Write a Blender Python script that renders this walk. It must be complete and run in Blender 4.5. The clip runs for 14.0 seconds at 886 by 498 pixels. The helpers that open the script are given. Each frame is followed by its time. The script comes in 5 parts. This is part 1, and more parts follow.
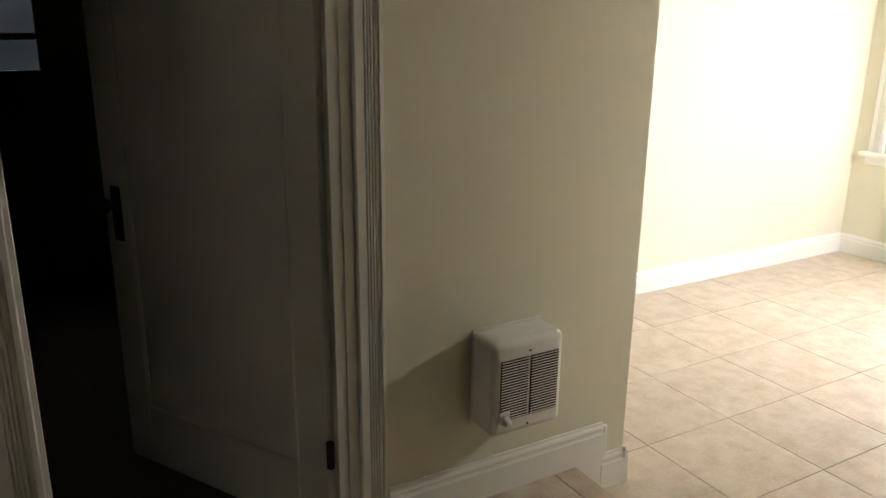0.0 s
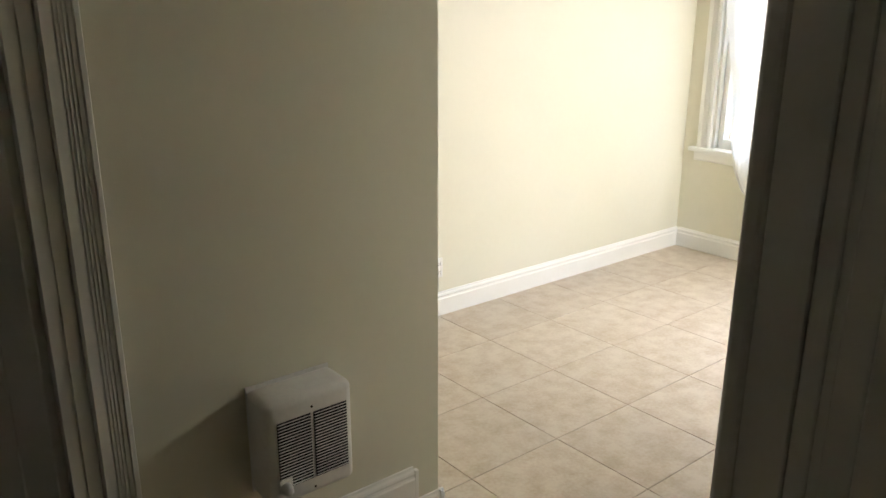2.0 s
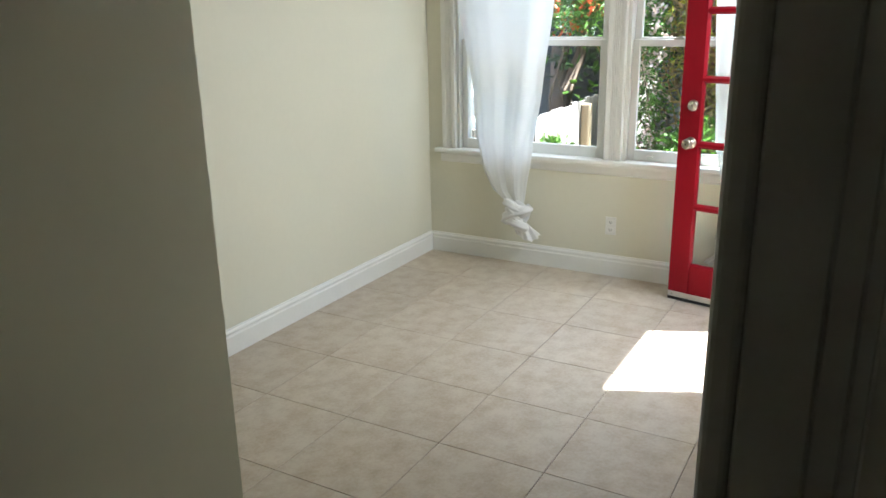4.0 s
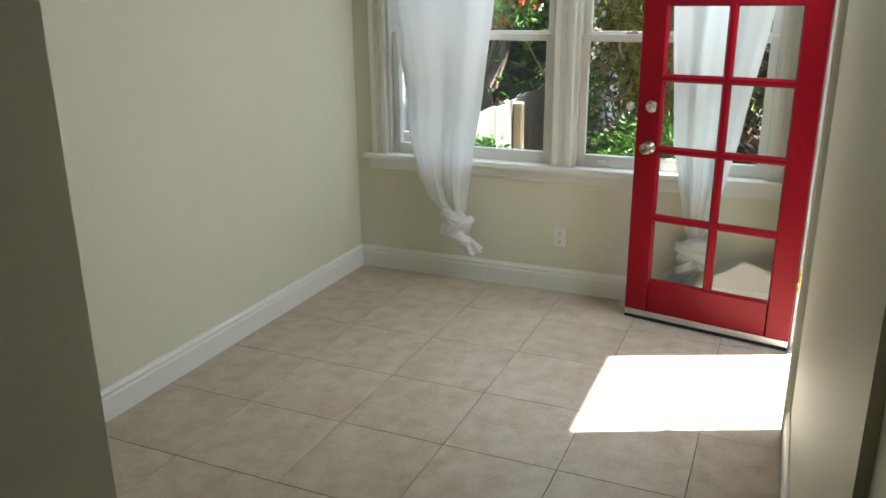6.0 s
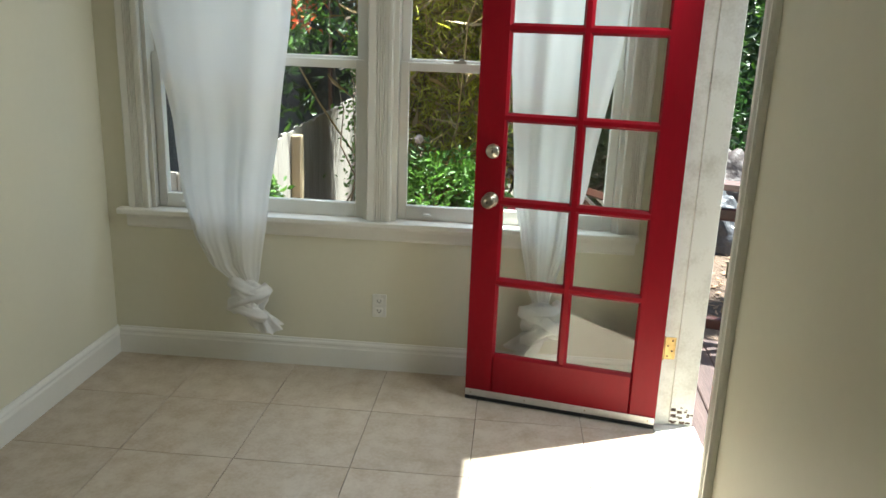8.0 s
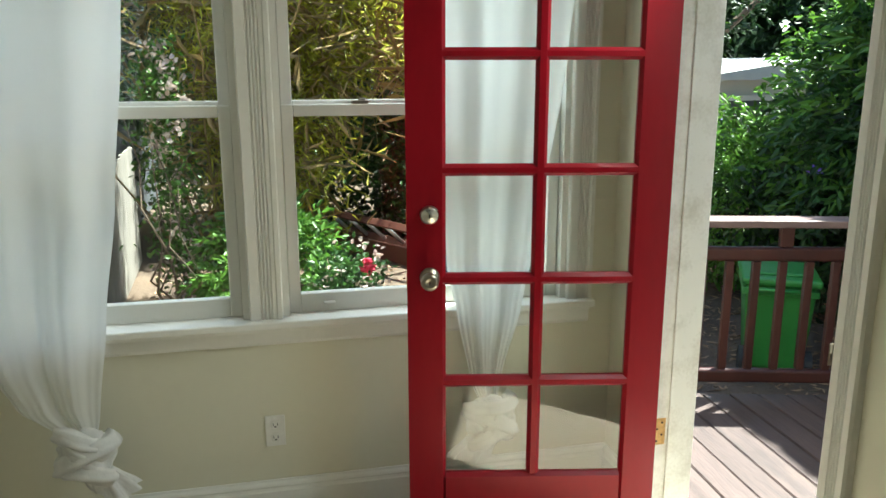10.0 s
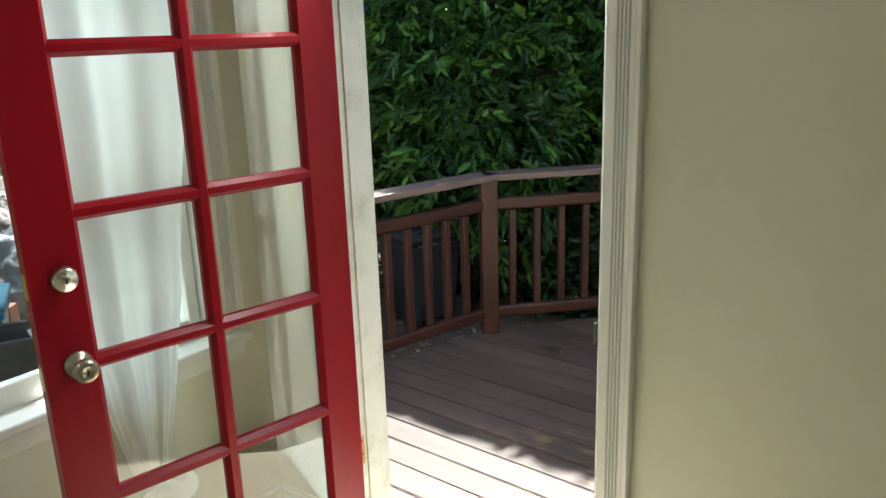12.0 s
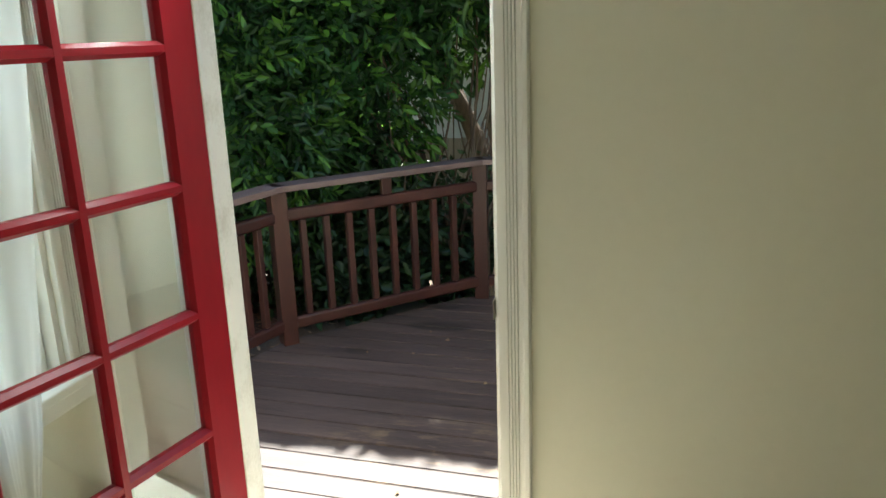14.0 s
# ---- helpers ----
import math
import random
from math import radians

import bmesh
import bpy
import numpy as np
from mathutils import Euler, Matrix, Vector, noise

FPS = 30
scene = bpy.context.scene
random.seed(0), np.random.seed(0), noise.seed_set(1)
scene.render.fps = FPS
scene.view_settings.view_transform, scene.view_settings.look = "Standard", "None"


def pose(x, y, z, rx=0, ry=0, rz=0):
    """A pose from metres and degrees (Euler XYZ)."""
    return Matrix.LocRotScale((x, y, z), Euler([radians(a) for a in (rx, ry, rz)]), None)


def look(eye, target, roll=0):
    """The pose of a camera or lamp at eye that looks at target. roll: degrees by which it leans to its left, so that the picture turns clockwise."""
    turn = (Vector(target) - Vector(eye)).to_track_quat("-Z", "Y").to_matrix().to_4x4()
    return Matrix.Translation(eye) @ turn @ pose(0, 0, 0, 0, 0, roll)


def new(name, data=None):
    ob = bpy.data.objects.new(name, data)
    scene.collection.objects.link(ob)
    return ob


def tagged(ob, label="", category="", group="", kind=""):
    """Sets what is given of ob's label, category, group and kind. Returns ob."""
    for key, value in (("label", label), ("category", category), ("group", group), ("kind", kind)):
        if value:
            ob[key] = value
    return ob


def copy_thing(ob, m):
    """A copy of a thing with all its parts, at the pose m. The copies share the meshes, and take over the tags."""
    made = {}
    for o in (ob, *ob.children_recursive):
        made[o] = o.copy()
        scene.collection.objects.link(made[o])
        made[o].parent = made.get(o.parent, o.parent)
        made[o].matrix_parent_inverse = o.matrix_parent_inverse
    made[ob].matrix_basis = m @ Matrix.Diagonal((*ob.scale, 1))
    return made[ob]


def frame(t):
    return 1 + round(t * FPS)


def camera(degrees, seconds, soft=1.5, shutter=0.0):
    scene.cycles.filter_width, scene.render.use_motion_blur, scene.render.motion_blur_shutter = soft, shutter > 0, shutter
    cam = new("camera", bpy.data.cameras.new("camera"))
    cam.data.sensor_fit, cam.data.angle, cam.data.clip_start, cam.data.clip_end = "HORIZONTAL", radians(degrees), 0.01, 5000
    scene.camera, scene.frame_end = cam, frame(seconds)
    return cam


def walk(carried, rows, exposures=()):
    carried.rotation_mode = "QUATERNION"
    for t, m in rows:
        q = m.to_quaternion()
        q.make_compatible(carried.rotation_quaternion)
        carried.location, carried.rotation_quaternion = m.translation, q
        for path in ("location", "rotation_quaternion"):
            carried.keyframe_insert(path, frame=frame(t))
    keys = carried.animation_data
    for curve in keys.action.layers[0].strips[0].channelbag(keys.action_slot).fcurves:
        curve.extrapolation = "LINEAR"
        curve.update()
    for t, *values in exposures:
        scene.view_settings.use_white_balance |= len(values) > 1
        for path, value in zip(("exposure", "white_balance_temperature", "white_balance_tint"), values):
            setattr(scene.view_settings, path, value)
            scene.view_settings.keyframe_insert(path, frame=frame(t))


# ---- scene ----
cam = camera(58.9, 14.0)
PATH = [
    (0, (-0.168, 0.306, 1.656), (0.79, 1.965, 1.083), 0.6),
    (0.5, (-0.063, 0.136, 1.672), (0.87, 1.819, 1.13), -1.2),
    (1, (0.023, 0.155, 1.71), (1.042, 1.783, 1.152), -0.7),
    (1.5, (0.093, 0.312, 1.667), (1.25, 1.848, 1.117), -0.7),
    (2, (0.242, 0.381, 1.705), (1.447, 1.866, 1.118), 0.1),
    (2.5, (0.38, 0.467, 1.698), (1.66, 1.884, 1.103), -0.6),
    (3, (0.42, 0.619, 1.713), (1.838, 1.908, 1.139), -1.2),
    (3.5, (0.428, 0.794, 1.719), (1.995, 1.903, 1.162), -1.1),
    (4, (0.46, 0.888, 1.695), (2.117, 1.839, 1.105), -1.1),
    (4.2, (0.47, 0.89, 1.688), (2.151, 1.795, 1.091), -0.8),
    (6.3, (0.964, 1.337, 1.655), (2.742, 2.032, 1.057), -0.3),
    (6.5, (1.029, 1.413, 1.645), (2.833, 2.041, 1.054), -0.0),
    (7, (1.24, 1.585, 1.613), (3.108, 2.007, 1.039), 0.8),
    (7.5, (1.461, 1.686, 1.665), (3.356, 1.945, 1.083), 1.1),
    (7.7, (1.534, 1.716, 1.649), (3.441, 1.929, 1.084), 1.6),
    (9.8, (2.442, 2.286, 1.615), (4.361, 1.978, 1.142), 0.2),
    (10, (2.521, 2.345, 1.616), (4.421, 1.918, 1.159), -0.1),
    (10.5, (2.713, 2.425, 1.591), (4.524, 1.692, 1.162), -0.5),
    (11, (2.898, 2.494, 1.628), (4.551, 1.464, 1.176), -1.8),
    (11.5, (3.046, 2.567, 1.644), (4.488, 1.272, 1.15), -2.9),
    (12, (3.238, 2.678, 1.664), (4.398, 1.141, 1.123), -1.9),
    (12.5, (3.354, 2.759, 1.632), (4.249, 1.066, 1.055), -1.3),
    (13, (3.413, 2.884, 1.64), (4.13, 1.115, 1.041), -1.1),
    (13.5, (3.471, 2.956, 1.65), (4.093, 1.144, 1.076), -1.8),
    (14, (3.603, 2.986, 1.661), (4.116, 1.126, 1.131), -2.1),
]
walk(cam, [(t, look(eye, target, roll)) for t, eye, target, roll in PATH], exposures=[(0, 4.61, 6400, 16), (1.0, 4.51, 6380, 15.5), (2.0, 4.16, 6200, 13), (3.5, 3.47, 5750, 8), (4.2, 3.17, 5700, 7), (6.5, 2.54, 6000, 5), (7.7, 2.39, 6050, 4), (10, 2.44, 6100, -2), (14, 2.64, 6100, -1)])
# ---------------------------------------------------------------- light
SUN_EL, SUN_AZ = 63.8, (0.400, -0.9165)
world = bpy.data.worlds.new("sky")
scene.world = world
world.use_nodes = True
wn = world.node_tree
sky = wn.nodes.new("ShaderNodeTexSky")
sky.sky_type = "NISHITA"
sky.sun_disc = False
sky.sun_elevation = radians(SUN_EL)
sky.sun_rotation = math.atan2(SUN_AZ[0], SUN_AZ[1])
wn.links.new(sky.outputs[0], wn.nodes["Background"].inputs[0])
wn.nodes["Background"].inputs[1].default_value = 0.09
sun = new("sun", bpy.data.lights.new("sun", "SUN"))
sun.data.energy, sun.data.angle, sun.data.color = 5.0, radians(0.9), (1.0, 0.97, 0.91)
ce = math.cos(radians(SUN_EL))
sun.matrix_world = look((SUN_AZ[0] * ce * 30, SUN_AZ[1] * ce * 30, 30 * math.sin(radians(SUN_EL))), (0, 0, 0))


def opening_light(at, target, w, h, watts):
    """Daylight of the sky, standing in an opening's upper part."""
    la_ = new("sky_light", bpy.data.lights.new("sky_light", "AREA"))
    la_.data.shape, la_.data.size, la_.data.size_y, la_.data.energy, la_.data.color = "RECTANGLE", w, h, watts, (0.97, 0.99, 1.0)
    la_.data.spread = radians(135)
    la_.matrix_world = look(at, target)


opening_light((5.78, 2.05, 2.42), (4.6, 1.6, 1.0), 1.35, 0.4, 2.5)
opening_light((5.78, 3.05, 2.42), (4.6, 2.5, 0.8), 0.8, 0.4, 0.4)
opening_light((4.41, 0.99, 2.00), (3.9, 2.6, 0.9), 0.74, 0.14, 2.4)


# ---------------------------------------------------------------- materials
def mat(name, col, rough=0.6, metal=0.0, col2=None, scale=6.0, fine=60.0, amount=0.5, bump=0.15, bscale=80.0, stretch=(1, 1, 1), rand=0.0, spec=0.5, trans=0.0, coat=0.0, island=False, dist=0.004):
    """Two scales of noise between two colours, a fine bump, optional variation per object or island."""
    m = bpy.data.materials.new(name)
    m.use_nodes = True
    nt = m.node_tree
    N, L = nt.nodes, nt.links
    b = N["Principled BSDF"]
    b.inputs["Roughness"].default_value = rough
    b.inputs["Metallic"].default_value = metal
    b.inputs["Specular IOR Level"].default_value = spec
    b.inputs["Coat Weight"].default_value = coat
    col2 = col2 or tuple(c * 0.85 for c in col)
    tc = N.new("ShaderNodeTexCoord")
    mp = N.new("ShaderNodeMapping")
    mp.inputs["Scale"].default_value = stretch
    L.new(tc.outputs["Object"], mp.inputs[0])
    vec = mp.outputs[0]
    if rand > 0:
        src = N.new("ShaderNodeNewGeometry").outputs["Random Per Island"] if island else N.new("ShaderNodeObjectInfo").outputs["Random"]
        mul = N.new("ShaderNodeVectorMath")
        mul.operation = "MULTIPLY_ADD"
        L.new(src, mul.inputs[0])
        mul.inputs[1].default_value = (17.3, 9.1, 5.7)
        L.new(vec, mul.inputs[2])
        vec = mul.outputs[0]
    n1 = N.new("ShaderNodeTexNoise")
    n1.inputs["Scale"].default_value, n1.inputs["Detail"].default_value = scale, 5
    n2 = N.new("ShaderNodeTexNoise")
    n2.inputs["Scale"].default_value, n2.inputs["Detail"].default_value = fine, 3
    L.new(vec, n1.inputs[0]), L.new(vec, n2.inputs[0])
    add = N.new("ShaderNodeMath")
    add.operation = "MULTIPLY_ADD"
    L.new(n2.outputs[0], add.inputs[0])
    add.inputs[1].default_value = 0.4
    L.new(n1.outputs[0], add.inputs[2])
    ramp = N.new("ShaderNodeMapRange")
    ramp.inputs[1].default_value, ramp.inputs[2].default_value = 0.7 - 0.35 * amount - 0.1, 0.7 + 0.35 * amount - 0.05
    L.new(add.outputs[0], ramp.inputs[0])
    mx = N.new("ShaderNodeMix")
    mx.data_type = "RGBA"
    mx.inputs[6].default_value, mx.inputs[7].default_value = (*col2, 1), (*col, 1)
    L.new(ramp.outputs[0], mx.inputs[0])
    out = mx.outputs[2]
    if rand > 0:
        hv = N.new("ShaderNodeHueSaturation")
        mr = N.new("ShaderNodeMapRange")
        mr.inputs[3].default_value, mr.inputs[4].default_value = 1 - rand, 1 + rand
        L.new(src, mr.inputs[0])
        L.new(mr.outputs[0], hv.inputs["Value"])
        L.new(out, hv.inputs["Color"])
        out = hv.outputs[0]
    L.new(out, b.inputs["Base Color"])
    rr = N.new("ShaderNodeMapRange")
    rr.inputs[3].default_value, rr.inputs[4].default_value = max(rough - 0.08, 0.02), min(rough + 0.1, 1)
    L.new(n1.outputs[0], rr.inputs[0])
    L.new(rr.outputs[0], b.inputs["Roughness"])
    if bump > 0:
        n3 = N.new("ShaderNodeTexNoise")
        n3.inputs["Scale"].default_value, n3.inputs["Detail"].default_value = bscale, 4
        L.new(vec, n3.inputs[0])
        bp = N.new("ShaderNodeBump")
        bp.inputs["Strength"].default_value, bp.inputs["Distance"].default_value = bump, dist
        L.new(n3.outputs[0], bp.inputs["Height"])
        L.new(bp.outputs[0], b.inputs["Normal"])
    if trans > 0:
        tr = N.new("ShaderNodeBsdfTranslucent")
        L.new(out, tr.inputs[0])
        ms = N.new("ShaderNodeMixShader")
        ms.inputs[0].default_value = trans
        L.new(b.outputs[0], ms.inputs[1]), L.new(tr.outputs[0], ms.inputs[2])
        L.new(ms.outputs[0], N["Material Output"].inputs[0])
    return m


def glass_mat(name, rough=0.0, tint=(0.98, 1.0, 0.99), gloss=1.0, coat=0.0):
    """A thin pane: clear, with a mirror layer by Fresnel."""
    m = bpy.data.materials.new(name)
    m.use_nodes = True
    N, L = m.node_tree.nodes, m.node_tree.links
    N.remove(N["Principled BSDF"])
    tr, gl, fr, ms = N.new("ShaderNodeBsdfTransparent"), N.new("ShaderNodeBsdfGlossy"), N.new("ShaderNodeLayerWeight"), N.new("ShaderNodeMixShader")
    tr.inputs[0].default_value = (*tint, 1)
    gl.inputs["Roughness"].default_value = rough
    mul = N.new("ShaderNodeMath")
    mul.operation = "MULTIPLY_ADD"
    mul.inputs[1].default_value = gloss
    mul.inputs[2].default_value = 0.043 + coat
    mul.use_clamp = True
    fr.inputs[0].default_value = 0.5
    pw = N.new("ShaderNodeMath")
    pw.operation = "POWER"
    pw.inputs[1].default_value = 5.0
    L.new(fr.outputs["Facing"], pw.inputs[0])
    L.new(pw.outputs[0], mul.inputs[0])
    L.new(mul.outputs[0], ms.inputs[0])
    L.new(tr.outputs[0], ms.inputs[1]), L.new(gl.outputs[0], ms.inputs[2])
    L.new(ms.outputs[0], N["Material Output"].inputs[0])
    return m


CREAM = mat("cream_wall_paint", (0.70, 0.675, 0.54), 0.55, col2=(0.67, 0.645, 0.51), scale=1.5, fine=30, bump=0.12, bscale=220, dist=0.002)
WHITE = mat("white_trim_paint", (0.80, 0.79, 0.74), 0.32, col2=(0.76, 0.75, 0.69), scale=5, fine=70, bump=0.05, bscale=60)
CEIL = mat("ceiling_paint", (0.80, 0.79, 0.75), 0.8)
OLDWHITE = mat("worn_white_paint", (0.74, 0.72, 0.64), 0.45, col2=(0.58, 0.55, 0.46), scale=9, fine=90, amount=0.35, bump=0.2, bscale=50)
TILE = mat("beige_stone_tile", (0.54, 0.468, 0.37), 0.42, col2=(0.385, 0.30, 0.205), scale=11, fine=70, amount=0.6, bump=0.015, bscale=30, rand=0.05, spec=0.45)
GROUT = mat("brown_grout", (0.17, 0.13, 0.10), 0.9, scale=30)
RED = mat("red_door_paint", (0.225, 0.003, 0.010), 0.33, col2=(0.19, 0.0025, 0.008), scale=4, fine=50, bump=0.1, bscale=45, stretch=(1, 1, 0.3), spec=0.2)
GLASS = glass_mat("door_glass", gloss=1.0, coat=0.02)
WGLASS = glass_mat("window_glass", gloss=0.9)
CURTAIN = mat("white_curtain_cloth", (0.86, 0.86, 0.84), 0.9, col2=(0.82, 0.82, 0.80), scale=4, fine=300, bump=0.15, bscale=500, trans=0.46, spec=0.1)
KNOT = mat("white_knotted_cloth", (0.82, 0.81, 0.78), 0.9, scale=14, fine=300, bump=0.6, bscale=60, trans=0.15, spec=0.1)
NICKEL = mat("satin_nickel", (0.62, 0.58, 0.50), 0.28, 1.0, scale=20, bump=0.02)
DARKNICKEL = mat("aged_nickel", (0.36, 0.32, 0.25), 0.30, 1.0, scale=20, bump=0.02)
BRASS = mat("brass", (0.72, 0.50, 0.20), 0.30, 1.0, col2=(0.45, 0.31, 0.12), scale=40)
ALU = mat("aluminium_sweep", (0.62, 0.62, 0.60), 0.38, 1.0, scale=15)
RUBBER = mat("black_rubber", (0.02, 0.02, 0.02), 0.7)
PLASTIC = mat("white_plastic_plate", (0.84, 0.83, 0.78), 0.3, bump=0)
BLACK = mat("black_slot", (0.01, 0.01, 0.01), 0.8, bump=0)
HEATER = mat("white_enamel", (0.80, 0.79, 0.75), 0.30, scale=3, bump=0.04)
DARKMETAL = mat("dark_bronze", (0.035, 0.028, 0.02), 0.45, 0.6)
REDMARK = mat("faded_red_print", (0.62, 0.25, 0.19), 0.6, bump=0)
DECK = mat("weathered_deck_wood", (0.098, 0.062, 0.053), 0.58, col2=(0.022, 0.014, 0.013), scale=3.5, fine=26, amount=0.8, bump=0.5, bscale=30, stretch=(0.5, 5, 5), rand=0.16)
RAIL = mat("red_brown_stain", (0.050, 0.014, 0.010), 0.38, spec=0.35, col2=(0.026, 0.008, 0.007), scale=6, fine=60, bump=0.3, bscale=40, stretch=(1, 1, 0.3), rand=0.08)
RAILCAP = mat("weathered_cap_stain", (0.15, 0.095, 0.085), 0.5, col2=(0.07, 0.040, 0.036), scale=6, fine=50, amount=0.7, bump=0.35, bscale=40, stretch=(0.4, 3, 3), rand=0.08)
FENCE = mat("grey_fence_wood", (0.36, 0.33, 0.29), 0.85, col2=(0.16, 0.135, 0.115), scale=9, fine=60, amount=0.8, bump=0.6, bscale=40, stretch=(3, 3, 0.25), rand=0.18)
POSTWOOD = mat("tan_post_wood", (0.38, 0.29, 0.18), 0.8, scale=8, stretch=(3, 3, 0.3))
SOIL = mat("leaf_litter_soil", (0.16, 0.11, 0.075), 0.95, col2=(0.05, 0.032, 0.022), scale=3, fine=45, amount=0.9, bump=0.9, bscale=35, dist=0.03)
LITTER = mat("dry_leaves", (0.34, 0.22, 0.13), 0.85, col2=(0.18, 0.10, 0.06), scale=3, bump=0, rand=0.5, island=True)


def deck_wear(m, bare, dark):
    """Bare worn streaks about one place on the deck and a few oily stains, over the stained boards."""
    N, L = m.node_tree.nodes, m.node_tree.links
    b = N["Principled BSDF"]
    base = b.inputs["Base Color"].links[0].from_socket
    pos = N.new("ShaderNodeNewGeometry").outputs["Position"]

    def near(c, sx, sy):
        sub = N.new("ShaderNodeVectorMath")
        sub.operation = "SUBTRACT"
        sub.inputs[1].default_value = (c[0], c[1], DECK_TOP)
        L.new(pos, sub.inputs[0])
        sc = N.new("ShaderNodeVectorMath")
        sc.operation = "MULTIPLY"
        sc.inputs[1].default_value = (1 / sx, 1 / sy, 0)
        L.new(sub.outputs[0], sc.inputs[0])
        ln = N.new("ShaderNodeVectorMath")
        ln.operation = "LENGTH"
        L.new(sc.outputs[0], ln.inputs[0])
        return ln.outputs["Value"]

    def noise_at(scale, stretch):
        mp = N.new("ShaderNodeMapping")
        mp.inputs["Scale"].default_value = stretch
        L.new(pos, mp.inputs[0])
        n = N.new("ShaderNodeTexNoise")
        n.inputs["Scale"].default_value, n.inputs["Detail"].default_value, n.inputs["Roughness"].default_value = scale, 6, 0.7
        L.new(mp.outputs[0], n.inputs[0])
        return n.outputs[0]

    def ramp(v, a_, b_, top):
        r = N.new("ShaderNodeMapRange")
        r.inputs[1].default_value, r.inputs[2].default_value, r.inputs[4].default_value = a_, b_, top
        L.new(v, r.inputs[0])
        return r.outputs[0]

    def mix(fac, under, col):
        mx = N.new("ShaderNodeMix")
        mx.data_type = "RGBA"
        L.new(fac, mx.inputs[0])
        L.new(under, mx.inputs[6])
        mx.inputs[7].default_value = (*col, 1)
        return mx.outputs[2]

    def times(p, q):
        mu = N.new("ShaderNodeMath")
        mu.operation = "MULTIPLY"
        L.new(p, mu.inputs[0]), L.new(q, mu.inputs[1])
        return mu.outputs[0]

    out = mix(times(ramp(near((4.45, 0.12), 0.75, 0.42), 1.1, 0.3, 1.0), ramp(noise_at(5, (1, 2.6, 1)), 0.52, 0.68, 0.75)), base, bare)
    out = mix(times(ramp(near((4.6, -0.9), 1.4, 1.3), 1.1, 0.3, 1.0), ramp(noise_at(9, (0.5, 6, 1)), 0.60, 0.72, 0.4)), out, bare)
    for c, sx, sy in (((4.85, -1.38), 0.23, 0.075), ((5.21, -0.92), 0.085, 0.05), ((4.9, -1.72), 0.12, 0.04)):
        out = mix(ramp(near(c, sx, sy), 1.05, 0.7, 0.85), out, dark)
    L.new(out, b.inputs["Base Color"])


DECK_TOP = -0.08
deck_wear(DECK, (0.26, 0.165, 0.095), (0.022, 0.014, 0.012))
GREENBIN = mat("green_plastic", (0.04, 0.22, 0.035), 0.42, col2=(0.035, 0.18, 0.03), scale=5, bump=0.1)
BLUEBIN = mat("blue_plastic", (0.02, 0.17, 0.27), 0.42, col2=(0.018, 0.14, 0.22), scale=5, bump=0.1)
BLUELID = mat("light_blue_plastic", (0.20, 0.46, 0.57), 0.45, scale=5, bump=0.1)
BLACKBIN = mat("black_plastic", (0.025, 0.026, 0.028), 0.5, scale=5, bump=0.1)
# Both tarps are coloured darker to stand in for the dappled shade on them.
TARP = mat("grey_tarp", (0.11, 0.115, 0.125), 0.35, col2=(0.05, 0.05, 0.055), scale=6, bump=0.8, bscale=12, dist=0.03)
TARP2 = mat("brown_tarp", (0.08, 0.062, 0.058), 0.6, col2=(0.035, 0.026, 0.025), scale=6, bump=0.8, bscale=12, dist=0.03)
LADDER = mat("orange_brown_fibreglass", (0.13, 0.045, 0.03), 0.5, scale=6)
RUNG = mat("ladder_aluminium", (0.75, 0.76, 0.78), 0.35, 1.0)
BARK = mat("bark", (0.16, 0.11, 0.075), 0.9, col2=(0.07, 0.05, 0.035), scale=10, bump=0.6, bscale=30, stretch=(3, 3, 0.5))
SIDING = mat("white_siding_paint", (0.74, 0.75, 0.76), 0.6, col2=(0.66, 0.68, 0.70), scale=2)
# Dark grey paint; also stands in for shade on the house behind window_3.
GREYWALL = mat("grey_paint_and_shade", (0.075, 0.085, 0.095), 0.7, scale=2)
GARAGE = mat("pale_garage_paint", (0.60, 0.63, 0.64), 0.7, col2=(0.52, 0.55, 0.56), scale=1.2)
ROOFM = mat("pale_roofing", (0.55, 0.55, 0.54), 0.8, scale=4)
# Dull tone that carries the unlit room's shade on walls and window frame.
DARKROOM = mat("dim_room_shade_tone", (0.30, 0.28, 0.20), 0.8)
ROSE = mat("red_rose_petals", (0.62, 0.02, 0.07), 0.6, bump=0)
FLOWER = mat("orange_blossom", (0.80, 0.16, 0.05), 0.6, bump=0, rand=0.3, island=True, trans=0.3)
PURPLE = mat("purple_blossom", (0.16, 0.09, 0.46), 0.6, bump=0, rand=0.25, island=True)
PALEFLOWER = mat("pale_blossom", (0.80, 0.62, 0.55), 0.6, bump=0, rand=0.25, island=True, trans=0.3)


def leaf_mat(name, a, b, rand=0.45, trans=0.4):
    return mat(name, a, 0.42, col2=b, scale=1.2, fine=8, amount=0.9, bump=0, rand=rand, island=True, trans=trans)


BAMBOO = leaf_mat("bamboo_leaves", (0.62, 0.58, 0.07), (0.34, 0.38, 0.045), trans=0.5)
STRAW = leaf_mat("dry_bamboo_twigs", (0.42, 0.29, 0.11), (0.25, 0.15, 0.06), trans=0.15)
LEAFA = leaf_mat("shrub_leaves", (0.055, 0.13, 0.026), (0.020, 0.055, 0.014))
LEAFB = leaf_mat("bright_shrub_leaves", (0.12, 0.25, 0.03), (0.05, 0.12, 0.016))
